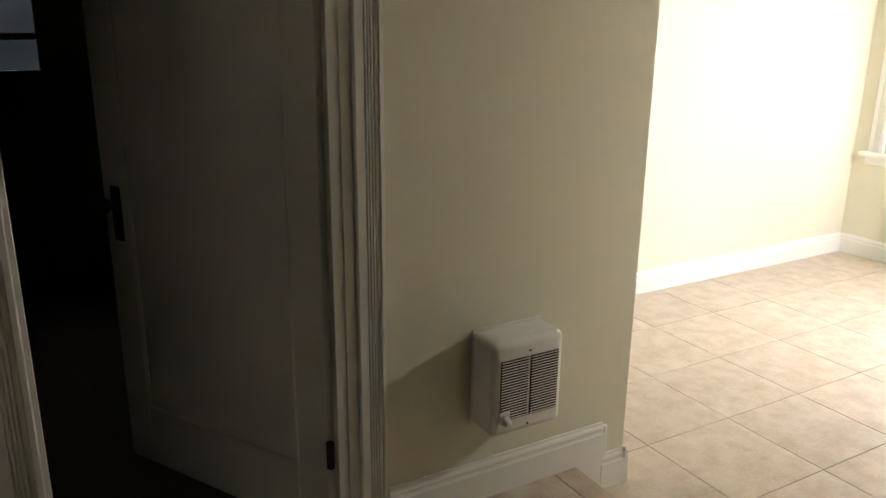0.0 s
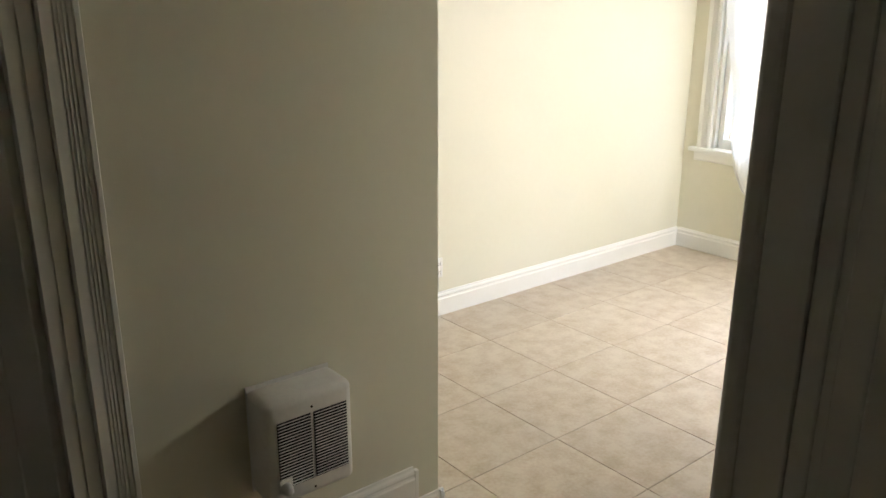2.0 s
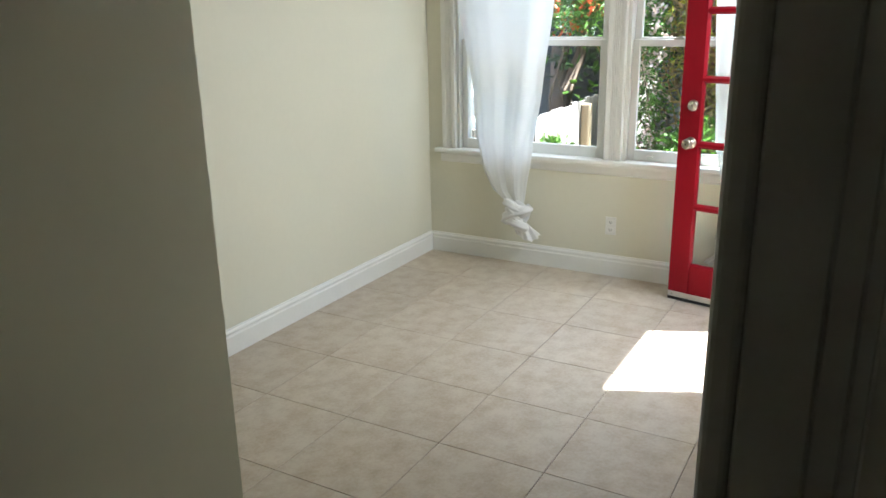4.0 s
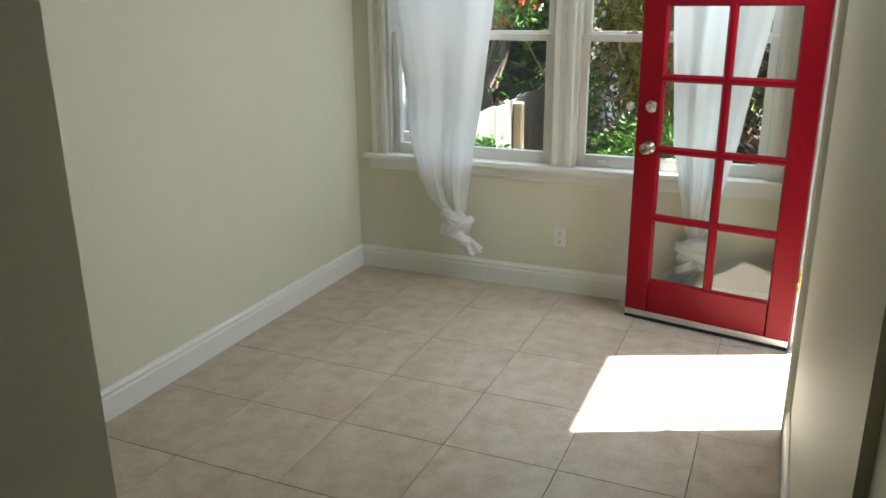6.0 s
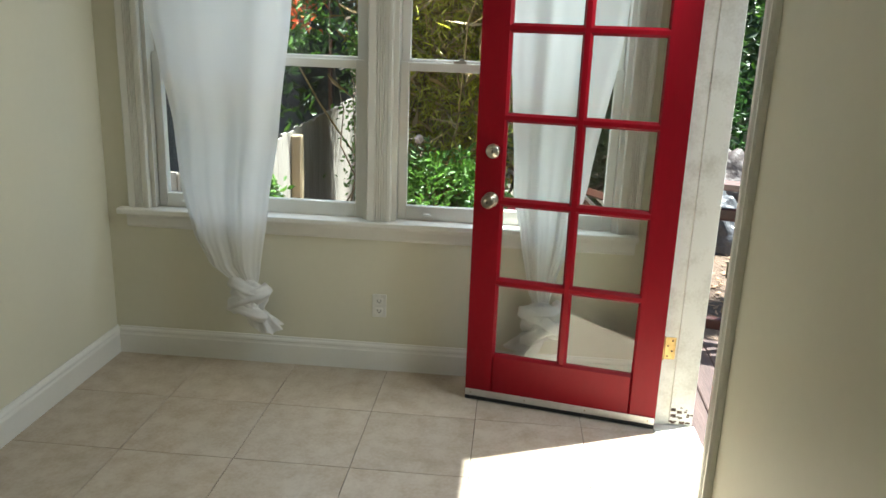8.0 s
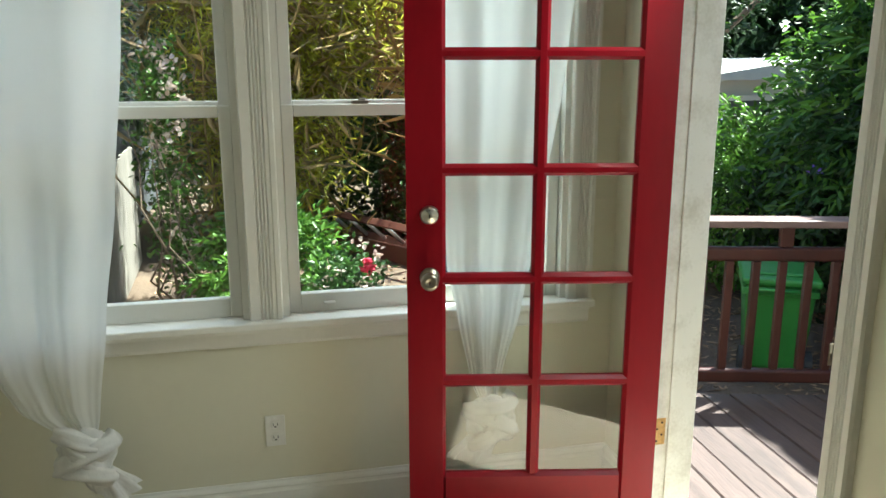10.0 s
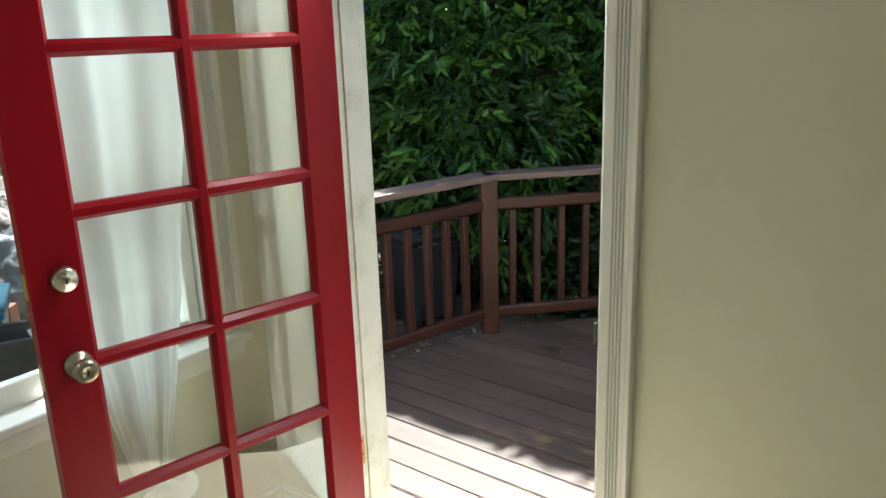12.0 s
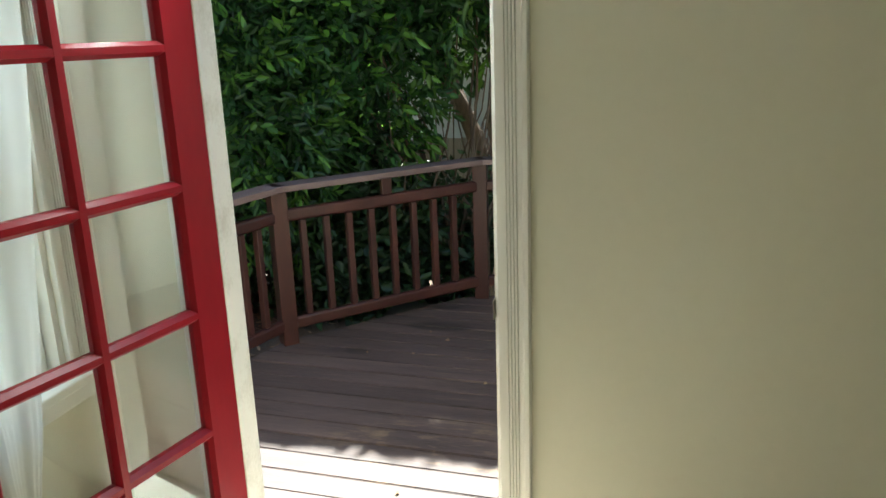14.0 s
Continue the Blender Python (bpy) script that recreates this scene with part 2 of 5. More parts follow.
# Dark green of the trees; inside the shrubs it carries the shade.
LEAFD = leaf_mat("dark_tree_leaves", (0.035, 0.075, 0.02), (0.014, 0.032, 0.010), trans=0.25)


# ---------------------------------------------------------------- mesh helpers
def mesh_of(bm, name, material, smooth=False):
    me = bpy.data.meshes.new(name)
    bm.to_mesh(me)
    bm.free()
    if material:
        me.materials.append(material)
    if smooth:
        me.shade_smooth()
    return me


def part(name, bm, material, parent=None, label="", smooth=False, kind=""):
    ob = new(name, mesh_of(bm, name, material, smooth))
    ob.parent = parent
    return tagged(ob, label, kind=kind)


def thing(name, label, category, group="", kind="", m=None):
    ob = new(name)
    ob.empty_display_size = 0.1
    if m is not None:
        ob.matrix_world = m
    return tagged(ob, label, category, group, kind)


def box(bm, lo, hi, bevel=0.0, seg=1, m=None):
    r = bmesh.ops.create_cube(bm, size=1)
    vs = r["verts"]
    c = [(a + b) / 2 for a, b in zip(lo, hi)]
    s = [abs(b - a) for a, b in zip(lo, hi)]
    for v in vs:
        v.co = Vector((v.co.x * s[0] + c[0], v.co.y * s[1] + c[1], v.co.z * s[2] + c[2]))
    if bevel > 0:
        es = list({e for v in vs for e in v.link_edges})
        r = bmesh.ops.bevel(bm, geom=es, offset=bevel, segments=seg, profile=0.5, affect="EDGES")
        vs = list({v for f in r["faces"] for v in f.verts} | {v for v in vs if v.is_valid})
    if m is not None:
        bmesh.ops.transform(bm, matrix=m, verts=[v for v in vs if v.is_valid])
    return bm


def boxes(*items, bevel=0.0, seg=1):
    bm = bmesh.new()
    for lo, hi in items:
        box(bm, lo, hi, bevel, seg)
    return bm


def prism(profile, length, m):
    """A profile of (u, v) in the local xz plane, drawn out along local y."""
    bm = bmesh.new()
    a = [bm.verts.new(m @ Vector((u, 0, v))) for u, v in profile]
    b = [bm.verts.new(m @ Vector((u, length, v))) for u, v in profile]
    n = len(profile)
    for i in range(n):
        bm.faces.new((a[i], a[(i + 1) % n], b[(i + 1) % n], b[i]))
    bm.faces.new(list(reversed(a)))
    bm.faces.new(b)
    bmesh.ops.recalc_face_normals(bm, faces=bm.faces)
    return bm


def tube(bm, pts, radii, n=8):
    """A round limb through points, with a radius at each."""
    rings = []
    for i, p in enumerate(pts):
        p = Vector(p)
        d = (Vector(pts[min(i + 1, len(pts) - 1)]) - Vector(pts[max(i - 1, 0)])).normalized()
        q = d.to_track_quat("Z", "Y")
        rings.append([bm.verts.new(p + q @ Vector((radii[i] * math.cos(k * math.tau / n), radii[i] * math.sin(k * math.tau / n), 0))) for k in range(n)])
    for a, b in zip(rings, rings[1:]):
        for k in range(n):
            bm.faces.new((a[k], a[(k + 1) % n], b[(k + 1) % n], b[k]))
    bm.faces.new(list(reversed(rings[0])))
    bm.faces.new(rings[-1])
    return bm


def lathe(bm, profile, m, n=24):
    """(radius, height) pairs turned about local z."""
    rings = [[bm.verts.new(m @ Vector((r * math.cos(k * math.tau / n), r * math.sin(k * math.tau / n), h))) for k in range(n)] for r, h in profile]
    for a, b in zip(rings, rings[1:]):
        for k in range(n):
            bm.faces.new((a[k], a[(k + 1) % n], b[(k + 1) % n], b[k]))
    bm.faces.new(list(reversed(rings[0])))
    bm.faces.new(rings[-1])
    return bm


def structure(name, bm, material, label, category):
    ob = new(name, mesh_of(bm, name, material))
    return tagged(ob, label, category, kind="structure")


# ---------------------------------------------------------------- plan
XE, YN, YS, H = 5.2, 3.7, 1.078, 2.62           # east, north and south faces of the sun room
CX, CY = 1.69, 2.19                            # free corner of the heater wall
JX, JY = 1.437, 1.06                            # corner of the hall's door jamb
UP, NOSE = 0.132, 1.460                         # hall floor and its nosing
DX0, DX1, DH = 3.992, 4.828, 2.12                # door opening
STRIKE = 0.928
W1, W2, WZ0, WZ1 = (2.43, 3.48), (1.27, 2.315), 0.755, 2.16

structure("wall_north", boxes(((CX - 0.15, YN, -0.1), (XE + 0.16, YN + 0.15, H))), CREAM, "smooth cream-painted plaster wall of the sun room", "wall")
structure("wall_west", boxes(((CX - 0.15, CY + 0.14, -0.1), (CX, YN, H))), CREAM, "cream-painted plaster wall beside the hall opening", "wall")
HDX0, HDX1, HDZ = -0.176, 0.608, 2.17
structure("wall_hall_north", boxes(((HDX1, CY, -0.1), (CX, CY + 0.14, H)), ((HDX0, CY, HDZ), (HDX1, CY + 0.14, H)), ((-1.75, CY, -0.1), (HDX0, CY + 0.14, H))), CREAM, "cream hall wall carrying the heater, in shade", "wall")
yb = [YS - 0.155, W2[0], W2[1], W1[0], W1[1], YN]
xe1 = XE + 0.16
structure("wall_east", boxes(((XE, yb[0], -0.5), (xe1, yb[5], WZ0)), ((XE, yb[0], WZ1), (xe1, yb[5], H)), ((XE, yb[0], WZ0), (xe1, yb[1], WZ1)), ((XE, yb[2], WZ0), (xe1, yb[3], WZ1)), ((XE, yb[4], WZ0), (xe1, yb[5], WZ1))), CREAM, "cream wall below and between two sash windows", "wall")
structure("wall_south", boxes(((2.0, YS - 0.155, -0.5), (DX0 - 0.02, YS, H)), ((DX1 + 0.025, YS - 0.155, -0.5), (XE, YS, H)), ((DX0 - 0.02, YS - 0.155, DH + 0.02), (DX1 + 0.025, YS, H)), ((JX + 0.05, 0.8, -0.1), (2.0, JY - 0.002, H))), CREAM, "cream wall with the open garden doorway", "wall")
structure("wall_jamb", boxes(((JX + 0.012, -1.6, -0.1), (JX + 0.05, JY - 0.002, H))), WHITE, "white-painted hall wall at the door jamb, in shade", "wall")
structure("wall_hall_south", boxes(((-1.75, -1.75, -0.1), (JX + 0.05, -1.6, H))), CREAM, "cream hall wall", "wall")
structure("wall_hall_west", boxes(((-1.75, -1.6, -0.1), (-1.6, CY, H))), CREAM, "cream hall wall", "wall")
structure("ceiling", boxes(((-1.75, -1.75, H), (2.0, YN + 1.75, H + 0.12)), ((2.0, YS - 0.155, H), (XE + 0.16, YN + 0.15, H + 0.12))), CEIL, "plain white plaster ceiling", "ceiling")
structure("roof", boxes(((-2.0, -1.9, H + 0.13), (2.0, YN + 2.0, H + 0.25)), ((2.0, YS - 0.16, H + 0.13), (XE + 0.62, YN + 0.4, H + 0.25))), ROOFM, "roof with an overhanging eave", "roof")
# the dim room behind the hall door, its shade put into dull colours
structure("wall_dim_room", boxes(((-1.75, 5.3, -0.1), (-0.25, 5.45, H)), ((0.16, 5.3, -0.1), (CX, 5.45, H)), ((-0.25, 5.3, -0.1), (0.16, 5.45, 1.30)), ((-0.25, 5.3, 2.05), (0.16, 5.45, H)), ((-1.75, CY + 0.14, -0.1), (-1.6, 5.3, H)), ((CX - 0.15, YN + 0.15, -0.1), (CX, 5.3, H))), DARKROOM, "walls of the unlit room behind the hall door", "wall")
structure("floor_dim_room", boxes(((-1.75, CY, -0.1), (CX - 0.15, 5.3, UP - 0.002))), GROUT, "floor of the unlit room, coloured dark for its shade", "floor")


def trim_profile(w, d):
    """A fluted casing across w, d thick."""
    p = [(0, 0), (0, d * 0.8), (0.006, d), (w * 0.30, d)]
    for k in range(4):
        a = w * 0.30 + k * w * 0.10
        p += [(a + w * 0.03, d), (a + w * 0.05, d - 0.006), (a + w * 0.08, d - 0.006), (a + w * 0.10, d)]
    p += [(w * 0.80, d), (w * 0.84, d + 0.004), (w * 0.96, d + 0.004), (w, d * 0.8), (w, 0)]
    return p


def casing(name, w, d, length, m, label):
    ob = part(name, prism(trim_profile(w, d), length, m), WHITE)
    return tagged(ob, label, "trim", kind="structure")


def frame_m(origin, u, along):
    """Axes: local x is u, local y is along, local z is their cross product."""
    u, a = Vector(u), Vector(along)
    c = u.cross(a)
    return Matrix.Translation(origin) @ Matrix(((u.x, a.x, c.x), (u.y, a.y, c.y), (u.z, a.z, c.z))).to_4x4()


BASE = [(0, 0), (0.018, 0), (0.018, 0.098), (0.015, 0.103), (0.013, 0.112), (0.016, 0.118), (0.013, 0.126), (0.008, 0.132), (0.006, 0.14), (0, 0.14)]


def baseboard(a, b, inward, z, label="white moulded baseboard along the wall"):
    a, b = Vector((*a, z)), Vector((*b, z))
    d = (b - a)
    L_ = d.length
    d.normalize()
    u = Vector((*inward, 0))
    m = Matrix.Translation(a) @ Matrix(((u.x, d.x, 0), (u.y, d.y, 0), (0, 0, 1))).to_4x4()
    ob = part("baseboard", prism(BASE, L_, m), WHITE)
    return tagged(ob, label, "baseboard", kind="structure")


baseboard((CX, YN), (XE, YN), (0, -1), 0.0)
baseboard((XE, YS), (XE, YN - 0.018), (-1, 0), 0.0)
baseboard((2.0, YS), (DX0 - 0.105, YS), (0, 1), 0.0)
baseboard((DX1 + 0.10, YS), (XE - 0.018, YS), (0, 1), 0.0)
baseboard((CX, CY - 0.018), (CX, YN - 0.018), (1, 0), 0.0)
baseboard((0.735, CY), (1.581, CY), (0, -1), UP - 0.001)
baseboard((1.581, CY), (CX + 0.018, CY), (0, -1), 0.0)
ob = part("baseboard", boxes(((NOSE - 0.01, CY - 0.0165, -0.02), (1.581, CY - 0.001, UP)), ((1.581, CY - 0.0165, 0.135), (1.597, CY - 0.001, UP + 0.128)), bevel=0.002), WHITE)
tagged(ob, "white stepped return of the baseboard at the floor step", "baseboard", kind="structure")

# ---------------------------------------------------------------- hall door and its casing
casing("trim", 0.086, 0.022, HDZ + 0.09, frame_m((0.6405, CY, UP), (1, 0, 0), (0, 0, 1)), "white fluted door casing in the hall")
casing("trim", 0.098, 0.022, HDZ + 0.09, frame_m((HDX0 - 0.098 + 0.005, CY, UP), (1, 0, 0), (0, 0, 1)), "white fluted door casing in the hall")
ob = part("trim", boxes(((HDX1 - 0.032, CY - 0.006, UP), (HDX1, CY + 0.142, HDZ)), ((HDX1 - 0.001, CY - 0.010, UP), (0.640, CY - 0.001, HDZ)), ((HDX0, CY - 0.002, UP), (HDX0 + 0.018, CY + 0.142, HDZ)), ((HDX0, CY - 0.002, HDZ - 0.018), (HDX1, CY + 0.142, HDZ)), bevel=0.002), WHITE)
tagged(ob, "white hall door jamb", "door frame", kind="structure")
hd = thing("door_1", "white one-panel interior door standing half open into a dark room", "door", kind="structure", m=Matrix.Translation((HDX1 - 0.056, CY + 0.016, UP + 0.012)) @ Matrix.Rotation(radians(180 - 61.2), 4, "Z"))
DW, DT, DZ = 0.90, 0.036, 2.0
for lo, hi in (((0, -DT, 0), (0.115, 0, DZ)), ((DW - 0.115, -DT, 0), (DW, 0, DZ))):
    part("stile", boxes((lo, hi), bevel=0.003), WHITE, hd)
for z0, z1 in ((0, 0.22), (DZ - 0.12, DZ)):
    part("rail", boxes(((0.1152, -DT, z0), (DW - 0.1152, 0, z1)), bevel=0.003), WHITE, hd)
part("panel", boxes(((0.11, -DT + 0.01, 0.2), (DW - 0.11, -0.01, DZ - 0.1))), WHITE, hd)
for x0 in (0.115, DW - 0.115 - 0.014):
    part("moulding", boxes(((x0, -0.006, 0.22), (x0 + 0.014, 0.001, DZ - 0.12)), ((x0, -DT - 0.001, 0.22), (x0 + 0.014, -DT + 0.006, DZ - 0.12)), bevel=0.003), WHITE, hd)
for side in (0.0, -DT):
    s = 1 if side == 0 else -1
    part("lock_plate", boxes(((DW - 0.085, min(side, side + s * 0.004), 0.80), (DW - 0.04, max(side, side + s * 0.004), 0.98)), bevel=0.0015), DARKMETAL, hd, "dark bronze lock plate")
    part("door_knob", lathe(bmesh.new(), [(0.012, 0), (0.01, 0.025), (0.018, 0.032), (0.027, 0.042), (0.028, 0.052), (0.02, 0.062), (0.004, 0.066)], Matrix.Translation((DW - 0.062, side, 0.925)) @ Matrix.Rotation(radians(-90 * s), 4, "X")), DARKMETAL, hd, "dark bronze knob", smooth=True)
for z in (0.24, 1.75):
    part("hinge", boxes(((-0.016, -0.012, z), (0.004, 0.006, z + 0.09)), bevel=0.003), DARKMETAL, hd, "dark hinge")

# jamb of the hall opening, with a glazed door beside it
ob = part("trim", boxes(((JX, JY - 0.043, UP), (JX + 0.06, JY, H)), bevel=0.012, seg=3), WHITE)
tagged(ob, "white rounded corner trim of the hall opening", "trim", kind="structure")
ob = part("trim", boxes(((JX + 0.002, 0.927, UP), (JX + 0.02, 1.0155, H)), ((JX + 0.006, 0.889, UP), (JX + 0.02, 0.9255, H)), ((JX - 0.004, 0.817, UP), (JX + 0.02, 0.867, H)), ((JX + 0.010, 0.867, UP), (JX + 0.02, 0.889, H)), bevel=0.003), WHITE)
tagged(ob, "white flat jamb boards of the hall opening", "trim", kind="structure")
gd = thing("door_2", "white glazed door with a dark-edged pane, beside the hall opening", "door", kind="structure", m=Matrix.Translation((0, 0.055, 0)))
part("stile", boxes(((JX - 0.03, 0.690, UP + 0.01), (JX + 0.008, 0.752, 2.1)), bevel=0.006, seg=2), WHITE, gd)
part("rail", boxes(((JX - 0.03, 0.05, 1.20), (JX + 0.008, 0.6898, 1.29)), bevel=0.006, seg=2), WHITE, gd)
part("rail", boxes(((JX - 0.03, 0.05, 2.0), (JX + 0.008, 0.6898, 2.1)), bevel=0.006, seg=2), WHITE, gd)
part("stile", boxes(((JX - 0.03, -0.05, UP + 0.01), (JX + 0.008, 0.0498, 2.1)), bevel=0.006, seg=2), WHITE, gd)
part("panel", boxes(((JX - 0.016, 0.052, UP + 0.01), (JX - 0.004, 0.689, 1.199))), WHITE, gd, "pale lower door panel")
part("gasket", boxes(((JX - 0.024, 0.676, 1.292), (JX - 0.012, 0.689, 1.998)), ((JX - 0.024, 0.052, 1.292), (JX - 0.012, 0.675, 1.303))), BLACK, gd, "black glazing strip")
part("pane", boxes(((JX - 0.012, 0.053, 1.291), (JX - 0.007, 0.688, 1.999))), WGLASS, gd)

# ---------------------------------------------------------------- wall heater
ht = thing("wall_heater", "white enamelled electric wall heater with louvred grille on the cream wall", "heater")
HX0, HX1, HZ0, HZ1, HY = 1.022, 1.285, 0.418, 0.728, 2.06
part("housing", boxes(((HX0, HY + 0.002, HZ0), (HX1, CY, HZ1)), bevel=0.022, seg=4), HEATER, ht, smooth=True)
part("back_plate", boxes(((HX0 + 0.004, CY - 0.006, HZ0 - 0.004), (HX1 - 0.004, CY, HZ1 + 0.004))), HEATER, ht)
gx = ((HX0 + 0.028, HX0 + 0.127), (HX0 + 0.137, HX1 - 0.024))
gz0, gz1 = HZ0 + 0.055, HZ1 - 0.058
# Flat black sheets stand in for the shade behind the louvres.
part("recess_shade", boxes(((gx[0][0], HY - 0.001, gz0), (gx[0][1], HY + 0.006, gz1)), ((gx[1][0], HY - 0.001, gz0), (gx[1][1], HY + 0.006, gz1))), BLACK, ht, "black sheet standing in for the heater's shaded interior")
for (x0, x1) in gx:
    n = 22
    for k in range(n):
        z = gz0 + (k + 0.5) * (gz1 - gz0) / n
        x0k = x0 + (0.035 if (x0 == gx[0][0] and k < 3) else 0)
        part("louvre", box(bmesh.new(), (x0k, -0.0045, -0.0014), (x1, 0.0045, 0.0014), m=Matrix.Translation((0, HY - 0.002, z)) @ Matrix.Rotation(radians(-32), 4, "X")), HEATER, ht)
part("knob_plate", boxes(((gx[0][0] - 0.006, HY - 0.006, gz0 - 0.008), (gx[0][0] + 0.034, HY, gz0 + 0.03)), bevel=0.002), HEATER, ht)
part("knob", lathe(bmesh.new(), [(0.017, 0), (0.016, 0.012), (0.012, 0.016), (0.011, 0.026), (0.003, 0.027)], Matrix.Translation((gx[0][0] + 0.012, HY - 0.005, gz0 + 0.005)) @ Matrix.Rotation(radians(90), 4, "X")), HEATER, ht, "white thermostat knob", smooth=True)
for z in (HZ1 - 0.04, HZ0 + 0.025):
    part("screw", lathe(bmesh.new(), [(0.0035, 0), (0.003, 0.002), (0.001, 0.0022)], Matrix.Translation((HX0 + 0.132, HY + 0.001, z)) @ Matrix.Rotation(radians(90), 4, "X"), 10), DARKMETAL, ht)
part("warning_print", boxes(((HX0 + 0.06, HY + 0.012, HZ1 - 0.010), (HX1 - 0.04, HY + 0.015, HZ1 - 0.0075)), ((HX0 + 0.045, HY + 0.018, HZ1 - 0.006), (HX1 - 0.09, HY + 0.021, HZ1 - 0.0035))), REDMARK, ht, "faded red line of warning print")

# ---------------------------------------------------------------- windows
cas_z = WZ1 - WZ0 + 0.0
casing("trim", 0.108, 0.022, cas_z, frame_m((XE, W1[1] + 0.105, WZ0), (0, -1, 0), (0, 0, 1)), "white fluted window casing")
casing("trim", 0.115, 0.022, cas_z, frame_m((XE, W1[0], WZ0), (0, -1, 0), (0, 0, 1)), "white fluted mullion between the windows")
casing("trim", 0.098, 0.022, cas_z, frame_m((XE, W2[0], WZ0), (0, -1, 0), (0, 0, 1)), "white fluted window casing")
ob = part("trim", boxes(((XE - 0.026, W2[0] - 0.11, WZ1), (XE, W1[1] + 0.118, WZ1 + 0.12)), bevel=0.004), WHITE)
tagged(ob, "white head casing above the windows", "trim", kind="structure")
ob = part("window_stool", boxes(((XE - 0.055, W2[0] - 0.10, WZ0 - 0.026), (XE + 0.055, W1[1] + 0.153, WZ0 + 0.003)), bevel=0.007, seg=3), WHITE)
tagged(ob, "white window stool running under both windows", "window sill", kind="structure")
ob = part("trim", prism([(0, 0), (0.024, 0), (0.020, 0.010), (0.017, 0.018), (0.016, 0.055), (0.010, 0.066), (0, 0.07)], W1[1] + 0.12 - (W2[0] - 0.09), frame_m((XE, W2[0] - 0.09, WZ0 - 0.0265), (-1, 0, 0), (0, 1, 0))), WHITE)
tagged(ob, "white moulded apron under the window stool", "trim", kind="structure")


def sash_window(name, y0, y1):
    w = thing(name, "white double-hung sash window looking onto the garden", "window", kind="structure")
    part("window_frame", boxes(((XE + 0.003, y0, WZ0), (xe1 + 0.02, y0 + 0.022, WZ1)), ((XE + 0.003, y1 - 0.022, WZ0), (xe1 + 0.02, y1, WZ1)), ((XE + 0.003, y0 + 0.022, WZ1 - 0.022), (xe1 + 0.02, y1 - 0.022, WZ1)), ((XE + 0.058, y0 + 0.022, WZ0 - 0.012), (xe1 + 0.05, y1 - 0.022, WZ0 + 0.012))), WHITE, w)
    a, b = y0 + 0.024, y1 - 0.024
    for nm, x, z0, z1, bot, top in (("lower_sash", XE + 0.042, WZ0 + 0.001, 1.487, 0.069, 0.040), ("upper_sash", XE + 0.080, 1.452, WZ1 - 0.024, 0.048, 0.05)):
        s = part(nm, boxes(((x, a, z0), (x + 0.036, a + 0.040, z1)), ((x, b - 0.040, z0), (x + 0.036, b, z1)), ((x, a + 0.040, z0), (x + 0.036, b - 0.040, z0 + bot)), ((x, a + 0.040, z1 - top), (x + 0.036, b - 0.040, z1)), bevel=0.003), WHITE, w)
        ob = part("pane", boxes(((x + 0.016, a + 0.038, z0 + bot - 0.002), (x + 0.019, b - 0.038, z1 - top + 0.002))), WGLASS, s)
        ob.visible_shadow = False
    part("sash_lock", boxes(((XE + 0.046, (a + b) / 2 + 0.20, 1.487), (XE + 0.07, (a + b) / 2 + 0.26, 1.499)), ((XE + 0.050, (a + b) / 2 + 0.21, 1.499), (XE + 0.064, (a + b) / 2 + 0.235, 1.507)), bevel=0.002), NICKEL, w, "metal sash lock")
    part("sash_lift", boxes(((XE + 0.022, b - 0.16, WZ0 + 0.030), (XE + 0.042, b - 0.12, WZ0 + 0.040)), bevel=0.003), WHITE, w)
    return w


sash_window("window_1", *W1)
sash_window("window_2", *W2)

# wall outlet
ot = thing("wall_outlet", "white duplex wall outlet above the baseboard", "outlet")
part("plate", boxes(((XE - 0.007, 2.329, 0.274), (XE, 2.399, 0.392)), bevel=0.003, seg=2), PLASTIC, ot)
for z in (0.308, 0.358):
    r = part("receptacle", boxes(((XE - 0.010, 2.347, z - 0.015), (XE - 0.006, 2.381, z + 0.015)), bevel=0.004, seg=2), PLASTIC, ot)
    part("slot", boxes(((XE - 0.0106, 2.355, z - 0.003), (XE - 0.0095, 2.3575, z + 0.007)), ((XE - 0.0106, 2.370, z - 0.003), (XE - 0.0095, 2.3725, z + 0.006)), ((XE - 0.0106, 2.361, z - 0.010), (XE - 0.0095, 2.367, z - 0.005))), BLACK, r)

copy_thing(ot, Matrix.Translation((2.893, YN, 0.288)) @ Matrix.Rotation(radians(90), 4, "Z") @ Matrix.Translation((-XE, -2.364, -0.333)))


# ---------------------------------------------------------------- curtains
def lerp(pts, z):
    for (z0, a), (z1, b) in zip(pts, pts[1:]):
        if z0 >= z >= z1:
            t = (z0 - z) / (z0 - z1)
            t = t * t * (3 - 2 * t) * 0.35 + t * 0.65
            return a + (b - a) * t
    return pts[-1][1]


